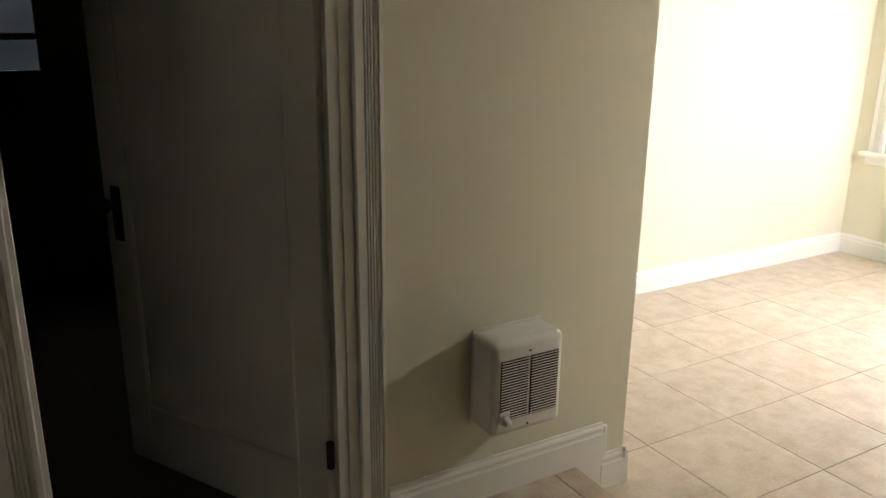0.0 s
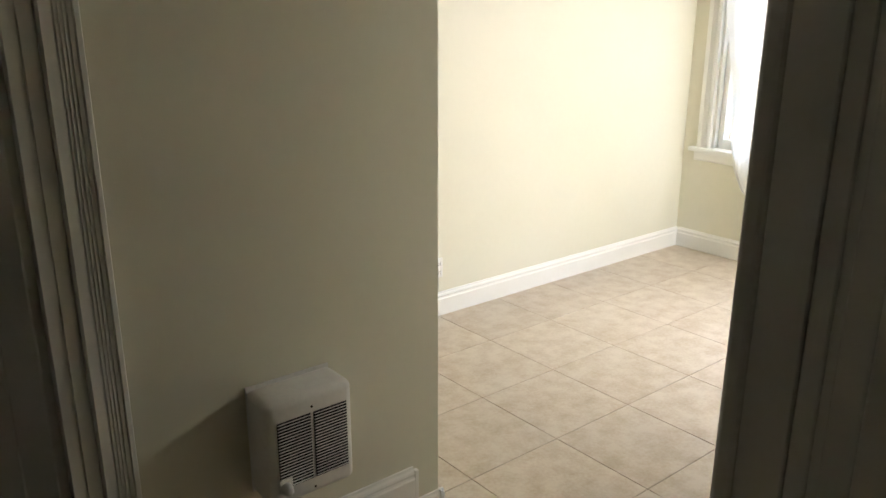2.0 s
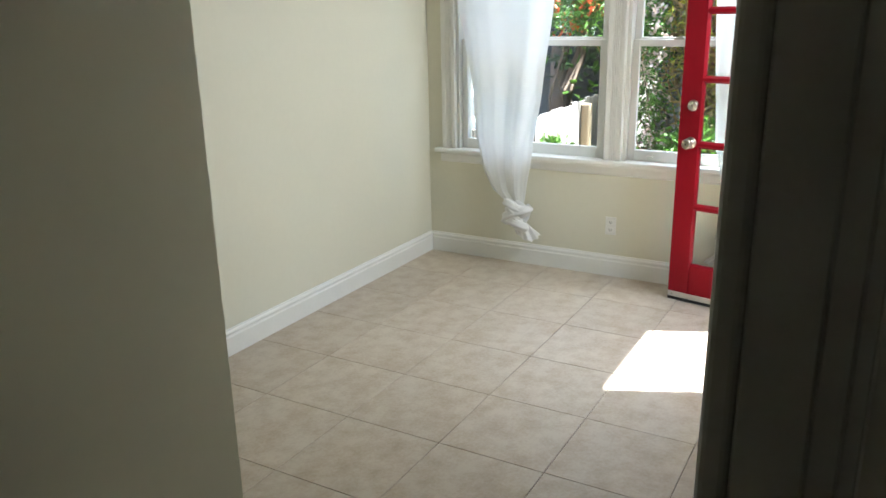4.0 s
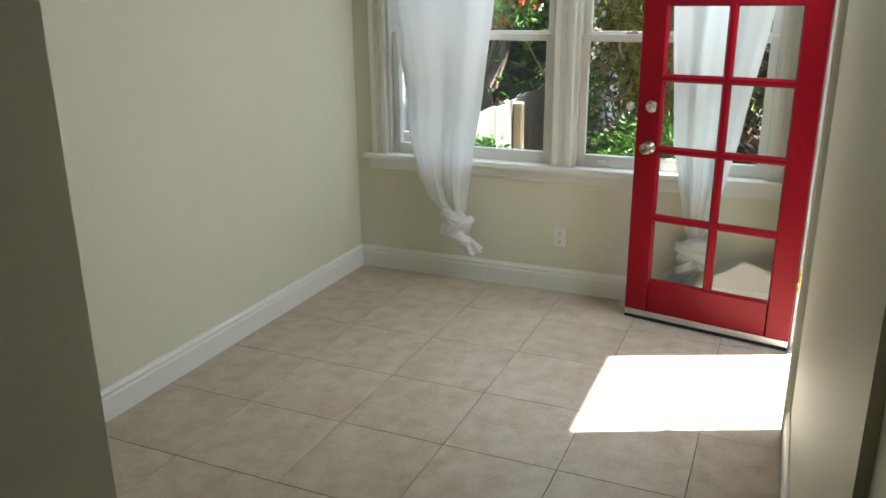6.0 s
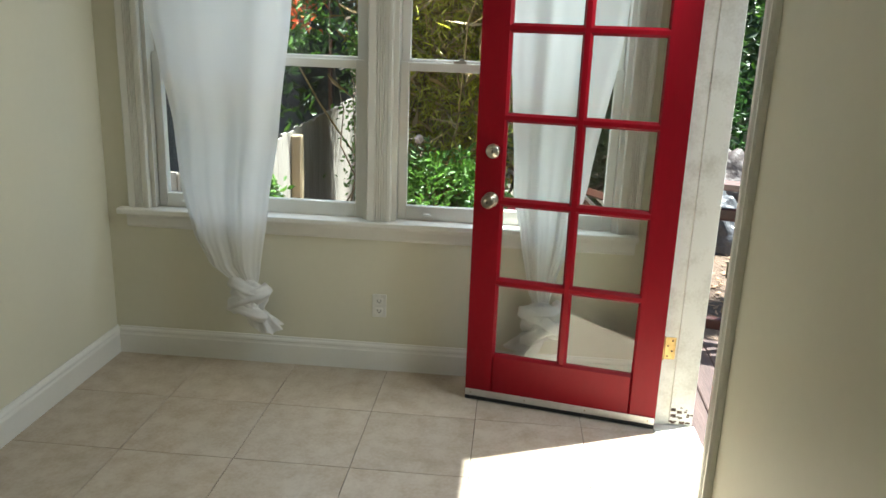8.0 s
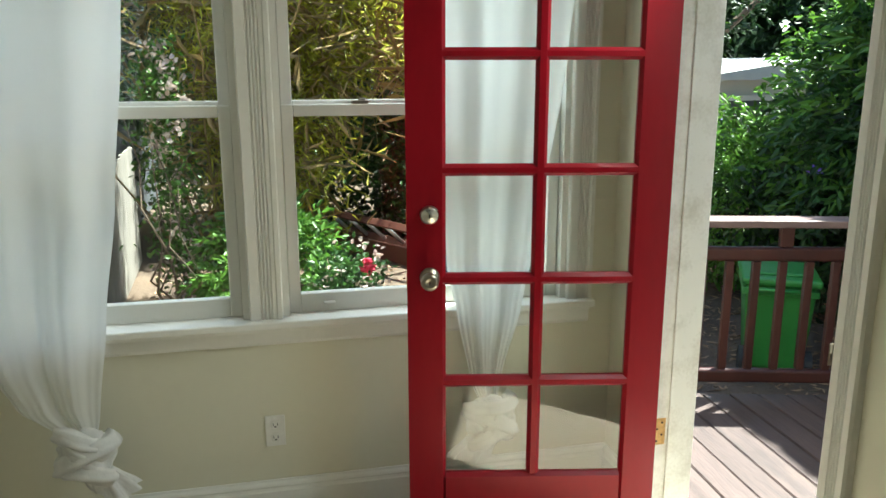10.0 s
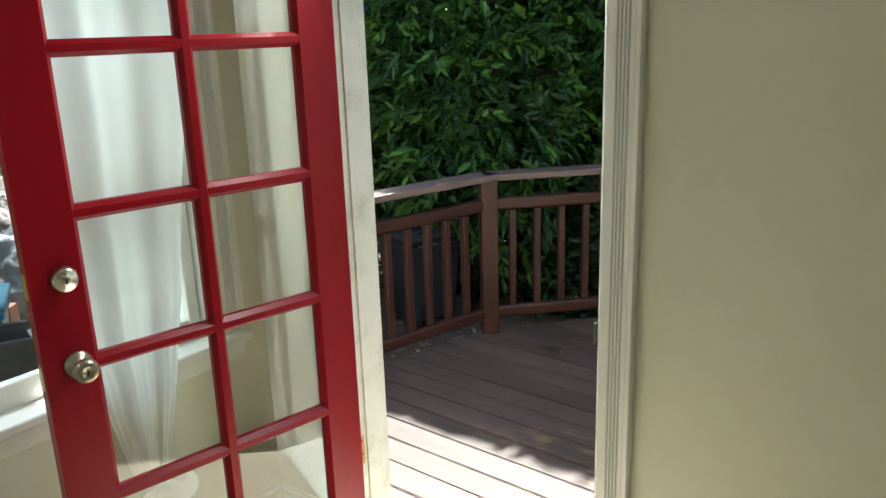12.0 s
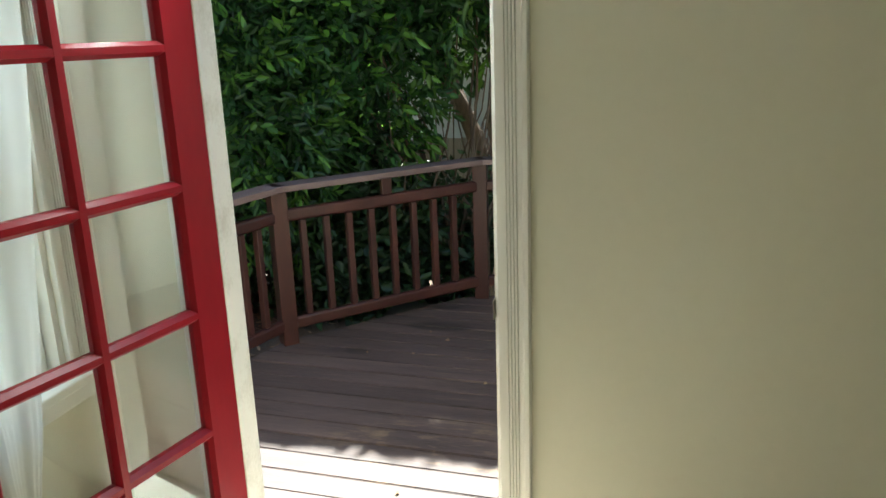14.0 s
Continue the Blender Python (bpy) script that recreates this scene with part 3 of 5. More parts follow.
def curtain(name, left, right, knot, seed, label):
    """A sheer panel gathered into a knot: edges as (height, y), the knot's (y, z)."""
    c = thing(name, label, "curtain", "tied curtains")
    rnd = random.Random(seed)
    bm = bmesh.new()
    nu, nv = 96, 90
    z0, z1 = left[0][0], knot[1] + 0.035
    ph = [rnd.uniform(0, 6.28) for _ in range(6)]
    rows = []
    for j in range(nv + 1):
        v = j / nv
        z = z0 + (z1 - z0) * v
        a, b = lerp(left, z), lerp(right, z)
        gather = max(0.0, (v - 0.55) / 0.45)
        row = []
        for i in range(nu + 1):
            u = i / nu
            y = a + (b - a) * (u + 0.012 * math.sin(u * 21 + ph[3] + 2 * v) * (1 - v))
            d = 0.022 * math.sin(u * 13 + ph[0] + 0.8 * math.sin(3 * v + ph[1])) + 0.006 * math.sin(u * 31 + ph[2] + 1.5 * v) + 0.004 * gather * math.sin(u * 70 + ph[1])
            amp = (0.55 + 0.6 * math.sin(ph[4] + 5 * u + 2 * v) ** 2) * (1.0 - 0.55 * gather)
            x = XE - 0.088 + d * amp - 0.02 * gather * math.sin(math.pi * u) - 0.03 * math.sin(math.pi * min(1, v * 1.15)) * 0.4
            row.append(bm.verts.new((x, y, z + 0.008 * math.sin(9 * u + ph[5]) * gather)))
        rows.append(row)
    for p, q in zip(rows, rows[1:]):
        for i in range(nu):
            bm.faces.new((p[i], q[i], q[i + 1], p[i + 1]))
    part("drape", bm, CURTAIN, c, smooth=True)
    ky, kz = knot
    sg = 1 if seed == 1 else -1
    kx = XE - 0.105
    bm = bmesh.new()
    # wraps of twisted cloth round a core
    for dz, tilt, r0, ry, a0, a1, k in ((0.055, 14, 0.031, 0.076, -115, 110, 0), (0.006, -30, 0.036, 0.088, -120, 115, 1), (-0.046, 24, 0.031, 0.076, -110, 118, 2), (0.012, 62, 0.026, 0.072, -70, 100, 3)):
        m = Matrix.Translation((kx, ky, kz + dz)) @ Matrix.Rotation(radians(tilt * sg), 4, "X")
        pts, rad = [], []
        for i in range(17):
            a = radians(a0 + (a1 - a0) * i / 16)
            pts.append(m @ Vector((-0.046 * math.cos(a) - 0.004 * k, ry * math.sin(a), 0.010 * math.sin(2 * a + k))))
            rad.append(r0 * (0.75 + 0.3 * math.sin(math.pi * i / 16)) + 0.0015 * math.sin(i * 2.4 + k))
        ring0 = len(bm.verts)
        tube(bm, pts, rad, 18)
        bm.verts.ensure_lookup_table()
        for q, v in enumerate(bm.verts[ring0:]):
            c_ = pts[min(q // 18, 16)]
            v.co = c_ + (v.co - c_) * (1 + 0.16 * math.sin((q % 18) * math.tau / 18 * 5 + k + 0.2 * (q // 18)))
    r = bmesh.ops.create_icosphere(bm, subdivisions=4, radius=1)
    for v in r["verts"]:
        n = noise.noise(v.co * 2.5) * 0.3
        v.co = Vector((kx + v.co.x * 0.046 * (1 + n), ky + v.co.y * 0.086 * (1 + n), kz + v.co.z * 0.088 * (1 + n)))
    part("knot", bm, KNOT, c, "tight white cloth knot", smooth=True)
    bm = bmesh.new()
    rows = []
    for j in range(16):
        v = j / 15
        w = 0.034 + 0.038 * v ** 0.7
        row = []
        for i in range(49):
            a = math.tau * i / 48
            rr = 1 + 0.22 * math.sin(7 * a + seed + 2 * v) + 0.12 * math.sin(13 * a + 3 * v)
            row.append(bm.verts.new((kx + 0.012 + 0.42 * w * rr * math.cos(a), ky - sg * (0.012 + 0.065 * v) + w * rr * math.sin(a), kz - 0.050 - 0.105 * v - 0.016 * math.sin(2 * a + 1) * v - 0.008 * math.sin(7 * a) * v)))
        rows.append(row)
    for p, q in zip(rows, rows[1:]):
        for i in range(48):
            bm.faces.new((p[i], p[i + 1], q[i + 1], q[i]))
    part("tail", bm, KNOT, c, smooth=True)
    return c


curtain("curtain", ((2.25, 3.47), (1.68, 3.41), (1.488, 3.368), (1.168, 3.312), (0.891, 3.295), (0.662, 3.245), (0.517, 3.175), (0.433, 3.06)), ((2.25, 2.69), (1.70, 2.748), (1.184, 2.814), (0.823, 2.875), (0.50, 2.925), (0.42, 2.94)), (2.975, 0.365), 1, "sheer white curtain tied in a knot, before the window")
curtain("curtain", ((2.25, 1.86), (1.62, 1.80), (0.93, 1.75), (0.75, 1.71), (0.5, 1.66), (0.40, 1.62)), ((2.25, 1.27), (1.62, 1.325), (1.0, 1.42), (0.75, 1.47), (0.5, 1.54), (0.40, 1.56)), (1.59, 0.345), 2, "sheer white curtain tied in a knot, behind the red door")
rd = thing("curtain_rod", "slim white curtain rod above the windows", "curtain rod")
part("rod", tube(bmesh.new(), [(XE - 0.088, 1.15, 2.26), (XE - 0.088, 3.55, 2.26)], [0.009, 0.009], 12), WHITE, rd, smooth=True)
for y in (1.17, 2.37, 3.53):
    part("bracket", boxes(((XE - 0.092, y - 0.008, 2.245), (XE - 0.02, y + 0.008, 2.262))), WHITE, rd)

# ---------------------------------------------------------------- garden doorway and red door
jm = part("trim", boxes(((DX0 - 0.018, YS - 0.158, 0.0), (DX0, YS + 0.002, DH)), ((DX1, YS - 0.158, 0.0), (DX1 + 0.022, YS + 0.002, DH)), ((DX0 - 0.018, YS - 0.158, DH), (DX1 + 0.022, YS + 0.002, DH + 0.018)), bevel=0.002), OLDWHITE)
tagged(jm, "worn white door jamb with chipped paint", "door frame", kind="structure")
st = part("trim", boxes(((DX0, YS - 0.10, 0.012), (DX0 + 0.012, YS - 0.052, DH - 0.012)), ((DX1 - 0.008, YS - 0.158, 0.012), (DX1, YS - 0.058, DH - 0.012)), ((DX0, YS - 0.10, DH - 0.012), (DX1, YS - 0.052, DH)), bevel=0.002), OLDWHITE)
tagged(st, "worn white door stop strips", "trim", kind="structure")
casing("trim", 0.088, 0.022, DH + 0.02, frame_m((DX0 - 0.006, YS, 0.0), (-1, 0, 0), (0, 0, 1)), "white fluted casing beside the garden doorway")
casing("trim", 0.075, 0.020, DH + 0.02, frame_m((DX1 + 0.098, YS, 0.0), (-1, 0, 0), (0, 0, 1)), "white fluted casing behind the red door")
casing("trim", 0.092, 0.022, DX1 - DX0 + 0.19, frame_m((DX0 - 0.095, YS, DH + 0.022), (0, 0, 1), (1, 0, 0)), "white fluted head casing of the doorway")
ts = part("threshold", boxes(((DX0, YS - 0.17, -0.05), (DX1, YS + 0.012, 0.006)), bevel=0.004), OLDWHITE)
tagged(ts, "worn painted wooden threshold", "threshold", kind="structure")
sk = thing("strike_plate", "dull metal strike plate on the door jamb", "strike plate")
part("plate", boxes(((DX0 + 0.0002, YS - 0.048, STRIKE), (DX0 + 0.002, YS - 0.010, STRIKE + 0.07)), bevel=0.0008), DARKNICKEL, sk)
part("lip", boxes(((DX0 - 0.001, YS - 0.010, STRIKE + 0.008), (DX0 + 0.003, YS + 0.024, STRIKE + 0.062)), bevel=0.0015), DARKNICKEL, sk)
rot = random.Random(4)
for k in range(22):
    y, z, w_ = YS - 0.155 + 0.09 * rot.random(), 0.02 + 0.085 * rot.random() ** 1.6, rot.uniform(0.004, 0.012)
    part("paint_chip", boxes(((DX1 - 0.0088, y - w_, z - w_ * 0.6), (DX1 - 0.0078, y + w_, z + w_ * 0.6)), bevel=0.0003), SOIL, st, "dark chip in the rotted jamb foot")

LEAF_A, LEAF_B = Vector((4.782, 1.088)), Vector((4.950, 1.918))
ldir = (LEAF_B - LEAF_A).normalized()
door = thing("door_3", "red-painted glazed garden door with ten panes, standing wide open", "door", kind="structure", m=Matrix.Translation((LEAF_A.x, LEAF_A.y, 0.018)) @ Matrix.Rotation(math.atan2(ldir.y, ldir.x), 4, "Z"))
# local x along the leaf, local y towards the opening side, z up; visible face at y = 0
LW, LT, LH = 0.848, 0.044, 2.085
SX = (0.12, 0.40, 0.442, 0.722)
ZR = [(0.217 + 0.3585 * k, 0.217 + 0.3585 * k + 0.320) for k in range(5)]
CH = 0.011


def bar(lo, hi, along, side0, side1):
    """A bar whose chosen sides slope in towards the glass on both faces."""
    (x0, z0), (x1, z1) = lo, hi
    bm = bmesh.new()
    prof = []
    if along == "z":
        a, b = (x0, x1)
    else:
        a, b = (z0, z1)
    c0, c1 = (CH if side0 else 0), (CH if side1 else 0)
    prof = [(a + c0, 0), (b - c1, 0), (b, -0.014), (b, -LT + 0.014), (b - c1, -LT), (a + c0, -LT), (a, -LT + 0.014), (a, -0.014)]
    ends = (z0, z1) if along == "z" else (x0, x1)
    rings = []
    for e in ends:
        rings.append([bm.verts.new((p, q, e) if along == "z" else (e, q, p)) for p, q in prof])
    n = len(prof)
    for i in range(n):
        bm.faces.new((rings[0][i], rings[0][(i + 1) % n], rings[1][(i + 1) % n], rings[1][i]))
    bm.faces.new(rings[0]), bm.faces.new(list(reversed(rings[1])))
    bmesh.ops.remove_doubles(bm, verts=bm.verts, dist=1e-5)
    bmesh.ops.recalc_face_normals(bm, faces=bm.faces)
    return bm


part("stile", bar((0, 0), (SX[0], LH), "z", False, True), RED, door)
part("stile", bar((SX[3], 0), (LW, LH), "z", True, False), RED, door)
part("bottom_rail", bar((SX[0] - 0.0008, 0), (SX[3] + 0.0008, ZR[0][0]), "x", False, True), RED, door)
part("top_rail", bar((SX[0] - 0.0008, ZR[4][1]), (SX[3] + 0.0008, LH), "x", True, False), RED, door)
part("muntin", bar((SX[1], ZR[0][0]), (SX[2], ZR[4][1]), "z", True, True), RED, door)
for k in range(4):
    for a, b in ((SX[0], SX[1] + CH), (SX[2] - CH, SX[3])):
        part("muntin", bar((a - CH, ZR[k][1]), (b + CH * (1 if b == SX[3] else 0), ZR[k + 1][0]), "x", True, True), RED, door).location.y = -0.0006
for z0, z1 in ZR:
    for x0, x1 in ((SX[0], SX[1]), (SX[2], SX[3])):
        p = part("pane", boxes(((x0 - 0.004, -0.024, z0 - 0.004), (x1 + 0.004, -0.020, z1 + 0.004))), GLASS, door)
        p.visible_shadow = False
swp = part("door_sweep", boxes(((0.002, 0.0005, 0.004), (LW - 0.002, 0.006, 0.036)), bevel=0.0015), ALU, door, "aluminium door sweep")
part("rubber_strip", boxes(((0.002, -0.0005, -0.014), (LW - 0.002, 0.004, 0.004))), RUBBER, swp)
for x in (0.03, 0.3, 0.57, 0.82):
    part("screw", lathe(bmesh.new(), [(0.004, 0), (0.003, 0.002), (0.001, 0.0022)], Matrix.Translation((x, 0.006, 0.02)) @ Matrix.Rotation(radians(-90), 4, "X"), 10), DARKNICKEL, swp)
F90 = Matrix.Rotation(radians(-90), 4, "X")
db = part("deadbolt", lathe(bmesh.new(), [(0.031, 0), (0.031, 0.004), (0.027, 0.016), (0.024, 0.019), (0.014, 0.019), (0.013, 0.0205), (0.001, 0.021)], Matrix.Translation((0.774, 0, 1.131)) @ F90, 32), NICKEL, door, "round nickel deadbolt", smooth=True)
part("keyhole", boxes(((0.7725, 0.0205, 1.123), (0.7755, 0.0216, 1.137))), BLACK, db)
kb = part("door_knob", lathe(bmesh.new(), [(0.033, 0), (0.033, 0.004), (0.028, 0.010), (0.014, 0.016), (0.013, 0.032), (0.020, 0.038), (0.029, 0.050), (0.029, 0.058), (0.024, 0.068), (0.012, 0.071), (0.011, 0.069), (0.001, 0.069)], Matrix.Translation((0.774, 0, 0.924)) @ F90, 32), DARKNICKEL, door, "aged nickel keyed knob", smooth=True)
part("keyhole", boxes(((0.7725, 0.069, 0.918), (0.7755, 0.0705, 0.930))), BLACK, kb)
part("latch_plate", boxes(((LW, -0.034, 0.875), (LW + 0.0015, -0.010, 0.935)), ((LW, -0.034, 1.095), (LW + 0.0015, -0.010, 1.153))), BRASS, door, "brass latch plates on the door edge")
hg = thing("door_hinge", "worn brass butt hinge with dark screws on the jamb", "hinge", "door hinges")
for lo, hi in (((DX1 - 0.002, YS - 0.050, 0.312), (DX1 + 0.001, YS - 0.006, 0.412)),):
    part("hinge_leaf", boxes((lo, hi), bevel=0.0008), BRASS, hg)
part("pin", tube(bmesh.new(), [(DX1 - 0.004, YS - 0.001, 0.309), (DX1 - 0.004, YS - 0.001, 0.415)], [0.005, 0.005], 10), BRASS, hg, smooth=True)
for k in range(4):
    part("screw", lathe(bmesh.new(), [(0.0042, 0), (0.0035, 0.0012), (0.001, 0.0013)], Matrix.Translation((DX1 - 0.002, YS - 0.018 - 0.018 * (k % 2), 0.327 + 0.023 * k)) @ Matrix.Rotation(radians(-90), 4, "Y"), 10), DARKMETAL, hg)
for dz in (1.55,):
    copy_thing(hg, Matrix.Translation((0, 0, dz)))

# ---------------------------------------------------------------- floor tiles
PX, PY, GX0, GY0 = 0.4655, 0.459, 4.285, 2.319
fl = structure("floor", boxes(((NOSE, 0.93, -0.1), (XE, YN, -0.0045))), GROUT, "large beige stone tiles laid square with thin dark joints", "floor")
fh = structure("floor_hall", boxes(((-1.6, -1.6, -0.1), (NOSE - 0.03, CY, UP - 0.0045)), ((NOSE - 0.03, 0.7, -0.1), (NOSE - 0.001, CY, UP - 0.012))), GROUT, "beige stone tiles of the raised hall floor", "floor")
TILE_MESH = {}


def tile_piece(x0, x1, y0, y1, top, parent):
    g = 0.0013
    w, d = round(x1 - x0 - 2 * g, 4), round(y1 - y0 - 2 * g, 4)
    if w < 0.01 or d < 0.01:
        return
    if (w, d) not in TILE_MESH:
        TILE_MESH[(w, d)] = mesh_of(boxes(((-w / 2, -d / 2, -0.010), (w / 2, d / 2, 0)), bevel=0.0012), "tile", TILE)
    ob = new("tile", TILE_MESH[(w, d)])
    ob.location = ((x0 + x1) / 2, (y0 + y1) / 2, top)
    ob.parent = parent


def lay(x0, x1, y0, y1, ox, oy, top, parent):
    i0, j0 = math.floor((x0 - ox) / PX), math.floor((y0 - oy) / PY)
    for i in range(i0, i0 + 20):
        for j in range(j0, j0 + 20):
            a, b, c, d = max(x0, ox + PX * i), min(x1, ox + PX * (i + 1)), max(y0, oy + PY * j), min(y1, oy + PY * (j + 1))
            if b > a and d > c:
                tile_piece(a, b, c, d, top, parent)


lay(NOSE, XE, YS, YN, GX0, GY0, 0.0, fl)
lay(DX0, DX1, YS - 0.155, YS, GX0, GY0, -0.008, fl)
lay(-1.6, NOSE, -1.6, CY, 0.9, 1.96, UP, fh)

# ---------------------------------------------------------------- deck
GZ, DZT = -0.50, -0.08
gr = structure("ground", boxes(((-60, -60, GZ - 0.2), (80, 60, GZ))), SOIL, "bare garden soil strewn with dry leaves", "ground")
RA, RB, RC, RD = Vector((6.13, 0.80)), Vector((5.66, -0.97)), Vector((4.70, -1.97)), Vector((2.75, -2.12))
POLY = [Vector((6.20, 0.92)), Vector((5.70, -1.00)), Vector((4.73, -2.05)), Vector((2.0, -2.22)), Vector((2.0, 0.92))]
deck = structure("deck", boxes(((2.1, -1.9, DZT - 0.28), (5.3, 0.92, DZT - 0.045)), ((2.05, -2.1, DZT - 0.2), (4.5, -2.0, DZT - 0.045)), ((5.5, -0.9, GZ), (5.6, -0.8, DZT - 0.045)), ((4.5, -2.0, GZ), (4.6, -1.9, DZT - 0.045))), DARKMETAL, "weathered red-brown wooden deck boards, sun-bleached and worn", "deck")
BA = radians(-2.0)
bu, bv, bo = Vector((math.cos(BA), math.sin(BA))), Vector((-math.sin(BA), math.cos(BA))), Vector((4.5, 0.93))


def cut(v):
    """Where a line at offset v crosses the deck's outline."""
    us = []
    for p, q in zip(POLY, POLY[1:] + POLY[:1]):
        a, b = (p - bo).dot(bv), (q - bo).dot(bv)
        if (a - v) * (b - v) < 0:
            t = (v - a) / (b - a)
            us.append((p + (q - p) * t - bo).dot(bu))
    return (min(us), max(us)) if len(us) > 1 else None


rnd = random.Random(5)
for k in range(-27, 4):
    v0, v1 = k * 0.143 + 0.003, (k + 1) * 0.143 - 0.003
    ca, cb = cut(v0), cut(v1)
    if not ca or not cb:
        continue
    bm = bmesh.new()
    dz = rnd.uniform(-0.002, 0.002)
    e = 0.004
    low, high = [], []
    for uu, vv in ((ca[0], v0), (ca[1], v0), (cb[1], v1), (cb[0], v1)):
        p = bo + bu * uu + bv * vv
        low.append(bm.verts.new((p.x, p.y, DZT - 0.04 + dz)))
        high.append(bm.verts.new((p.x, p.y, DZT + dz)))
    bm.faces.new(list(reversed(low))), bm.faces.new(high)
    for i in range(4):
        bm.faces.new((low[i], low[(i + 1) % 4], high[(i + 1) % 4], high[i]))
    bmesh.ops.bevel(bm, geom=[ed for ed in bm.edges if ed.verts[0] in high and ed.verts[1] in high], offset=e, segments=2, affect="EDGES")
    # bring the grain into line with the board
    me = mesh_of(bm, "board", DECK)
    ob = new("board", me)
    mm = Matrix.Translation((bo.x, bo.y, 0)) @ Matrix.Rotation(BA, 4, "Z")
    me.transform(mm.inverted())
    ob.matrix_world = mm
    ob.parent = deck


def railing(a, b, posts, label, start, pitch, back=False):
    """One straight run of deck railing from a to b: posts at the given fractions, balusters from start on."""
    d = b - a
    L_ = d.length
    t = thing("deck_railing", label, "railing", "deck railing", m=Matrix.Translation((a.x, a.y, DZT)) @ Matrix.Rotation(math.atan2(d.y, d.x), 4, "Z"))
    part("top_rail", boxes(((-0.035, -0.07, 0.915), (L_ + 0.03, 0.07, 0.952)), bevel=0.006, seg=2), RAILCAP, t, "weathered paler cap board")
    part("upper_rail", boxes(((0.0, -0.024, 0.735), (L_, 0.024, 0.808)), bevel=0.016, seg=3), RAIL, t)
    part("bottom_rail", boxes(((0.0, -0.024, 0.085), (L_, 0.024, 0.158)), bevel=0.016, seg=3), RAIL, t)
    for f in posts:
        full = f in (0.0, 1.0)
        w_ = 0.047 if full else 0.034
        part("post", boxes(((f * L_ - w_, -0.047 if full else -0.018, 0.0 if full else 0.809), (f * L_ + w_, 0.047 if full else 0.018, 0.914)), bevel=0.005, seg=2), RAIL, t)
    x = start
    while x < L_ - 0.10:
        u = L_ - x if back else x
        part("baluster", boxes(((u - 0.019, -0.017, 0.159), (u + 0.019, 0.021, 0.734)), bevel=0.003), RAIL, t)
        x += pitch
    return t


railing(RA, RB, (0.0, 0.545), "red-brown stained wooden railing along the deck edge", 0.178, 0.132, True)
railing(RB, RC, (0.0, 0.5), "red-brown stained wooden railing across the deck corner", 0.142, 0.147)
railing(RC, RD, (0.0, 0.5, 1.0), "red-brown stained wooden railing at the far deck side", 0.142, 0.147)


# ---------------------------------------------------------------- plants
def leaf_mesh(name, pts, length, width, material, rng, droop=0.3, spread=1.0, curl=0.15, dirs=None):
    """Many small leaf blades, one at each point, in one mesh."""
    n = len(pts)
    d = rng.normal(size=(n, 3)) * (spread, spread, spread * 0.7)
    d[:, 2] -= droop
    if dirs is not None:
        d = np.array(dirs)
    d /= np.linalg.norm(d, axis=1)[:, None] + 1e-6
    s = np.cross(d, rng.normal(size=(n, 3)))
    s /= np.linalg.norm(s, axis=1)[:, None] + 1e-6
    up = np.cross(s, d)
    le = length * rng.uniform(0.6, 1.3, n)[:, None]
    wi = width * rng.uniform(0.7, 1.2, n)[:, None]
    v = np.empty((n, 6, 3))
    v[:, 0] = pts
    v[:, 1] = pts + d * le * 0.4 + s * wi * 0.5 + up * wi * curl
    v[:, 2] = pts + d * le * 0.75 + s * wi * 0.32 + up * wi * curl
    v[:, 3] = pts + d * le - up * le * 0.12
    v[:, 4] = pts + d * le * 0.75 - s * wi * 0.32 + up * wi * curl
    v[:, 5] = pts + d * le * 0.4 - s * wi * 0.5 + up * wi * curl
    base = np.arange(n)[:, None] * 6
    q = np.concatenate([base + np.array([0, 1, 2, 3]), base + np.array([0, 3, 4, 5])], axis=1).reshape(-1, 4)
    me = bpy.data.meshes.new(name)
    me.vertices.add(n * 6)
    me.vertices.foreach_set("co", v.reshape(-1).astype(np.float32))
    me.loops.add(q.size)
    me.loops.foreach_set("vertex_index", q.reshape(-1).astype(np.int32))
    me.polygons.add(len(q))
    me.polygons.foreach_set("loop_start", (np.arange(len(q)) * 4).astype(np.int32))
    me.update(calc_edges=True)
    me.validate()
    me.materials.append(material)
    return me


def clumps(rng, n, blobs, per=40, sd=0.16, shell=0.55):
    """Points in clumps spread through ellipsoids given as (x, y, z, rx, ry, rz)."""
    vol = np.array([b[3] * b[4] * b[5] for b in blobs]) ** 0.8
    out = []
    for b, k in zip(blobs, np.maximum(1, (n / per * vol / vol.sum())).astype(int)):
        u = rng.normal(size=(k, 3))
        u /= np.linalg.norm(u, axis=1)[:, None]
        c = u * (shell + (1 - shell) * rng.uniform(0, 1, k)[:, None] ** 0.7) * np.array(b[3:]) * rng.uniform(0.75, 1.15, k)[:, None] + np.array(b[:3])
        out.append((c[:, None, :] + rng.normal(size=(k, per, 3)) * sd * np.array((1, 1, 0.75))).reshape(-1, 3))
    return np.concatenate(out)


def crown(parent, name, pts, length, width, material, rng, label="", **kw):
    pts = pts[pts[:, 2] > GZ + 0.03]
    ob = new(name, leaf_mesh(name, pts, length, width, material, rng, **kw))
    ob.parent = parent
    return tagged(ob, label)


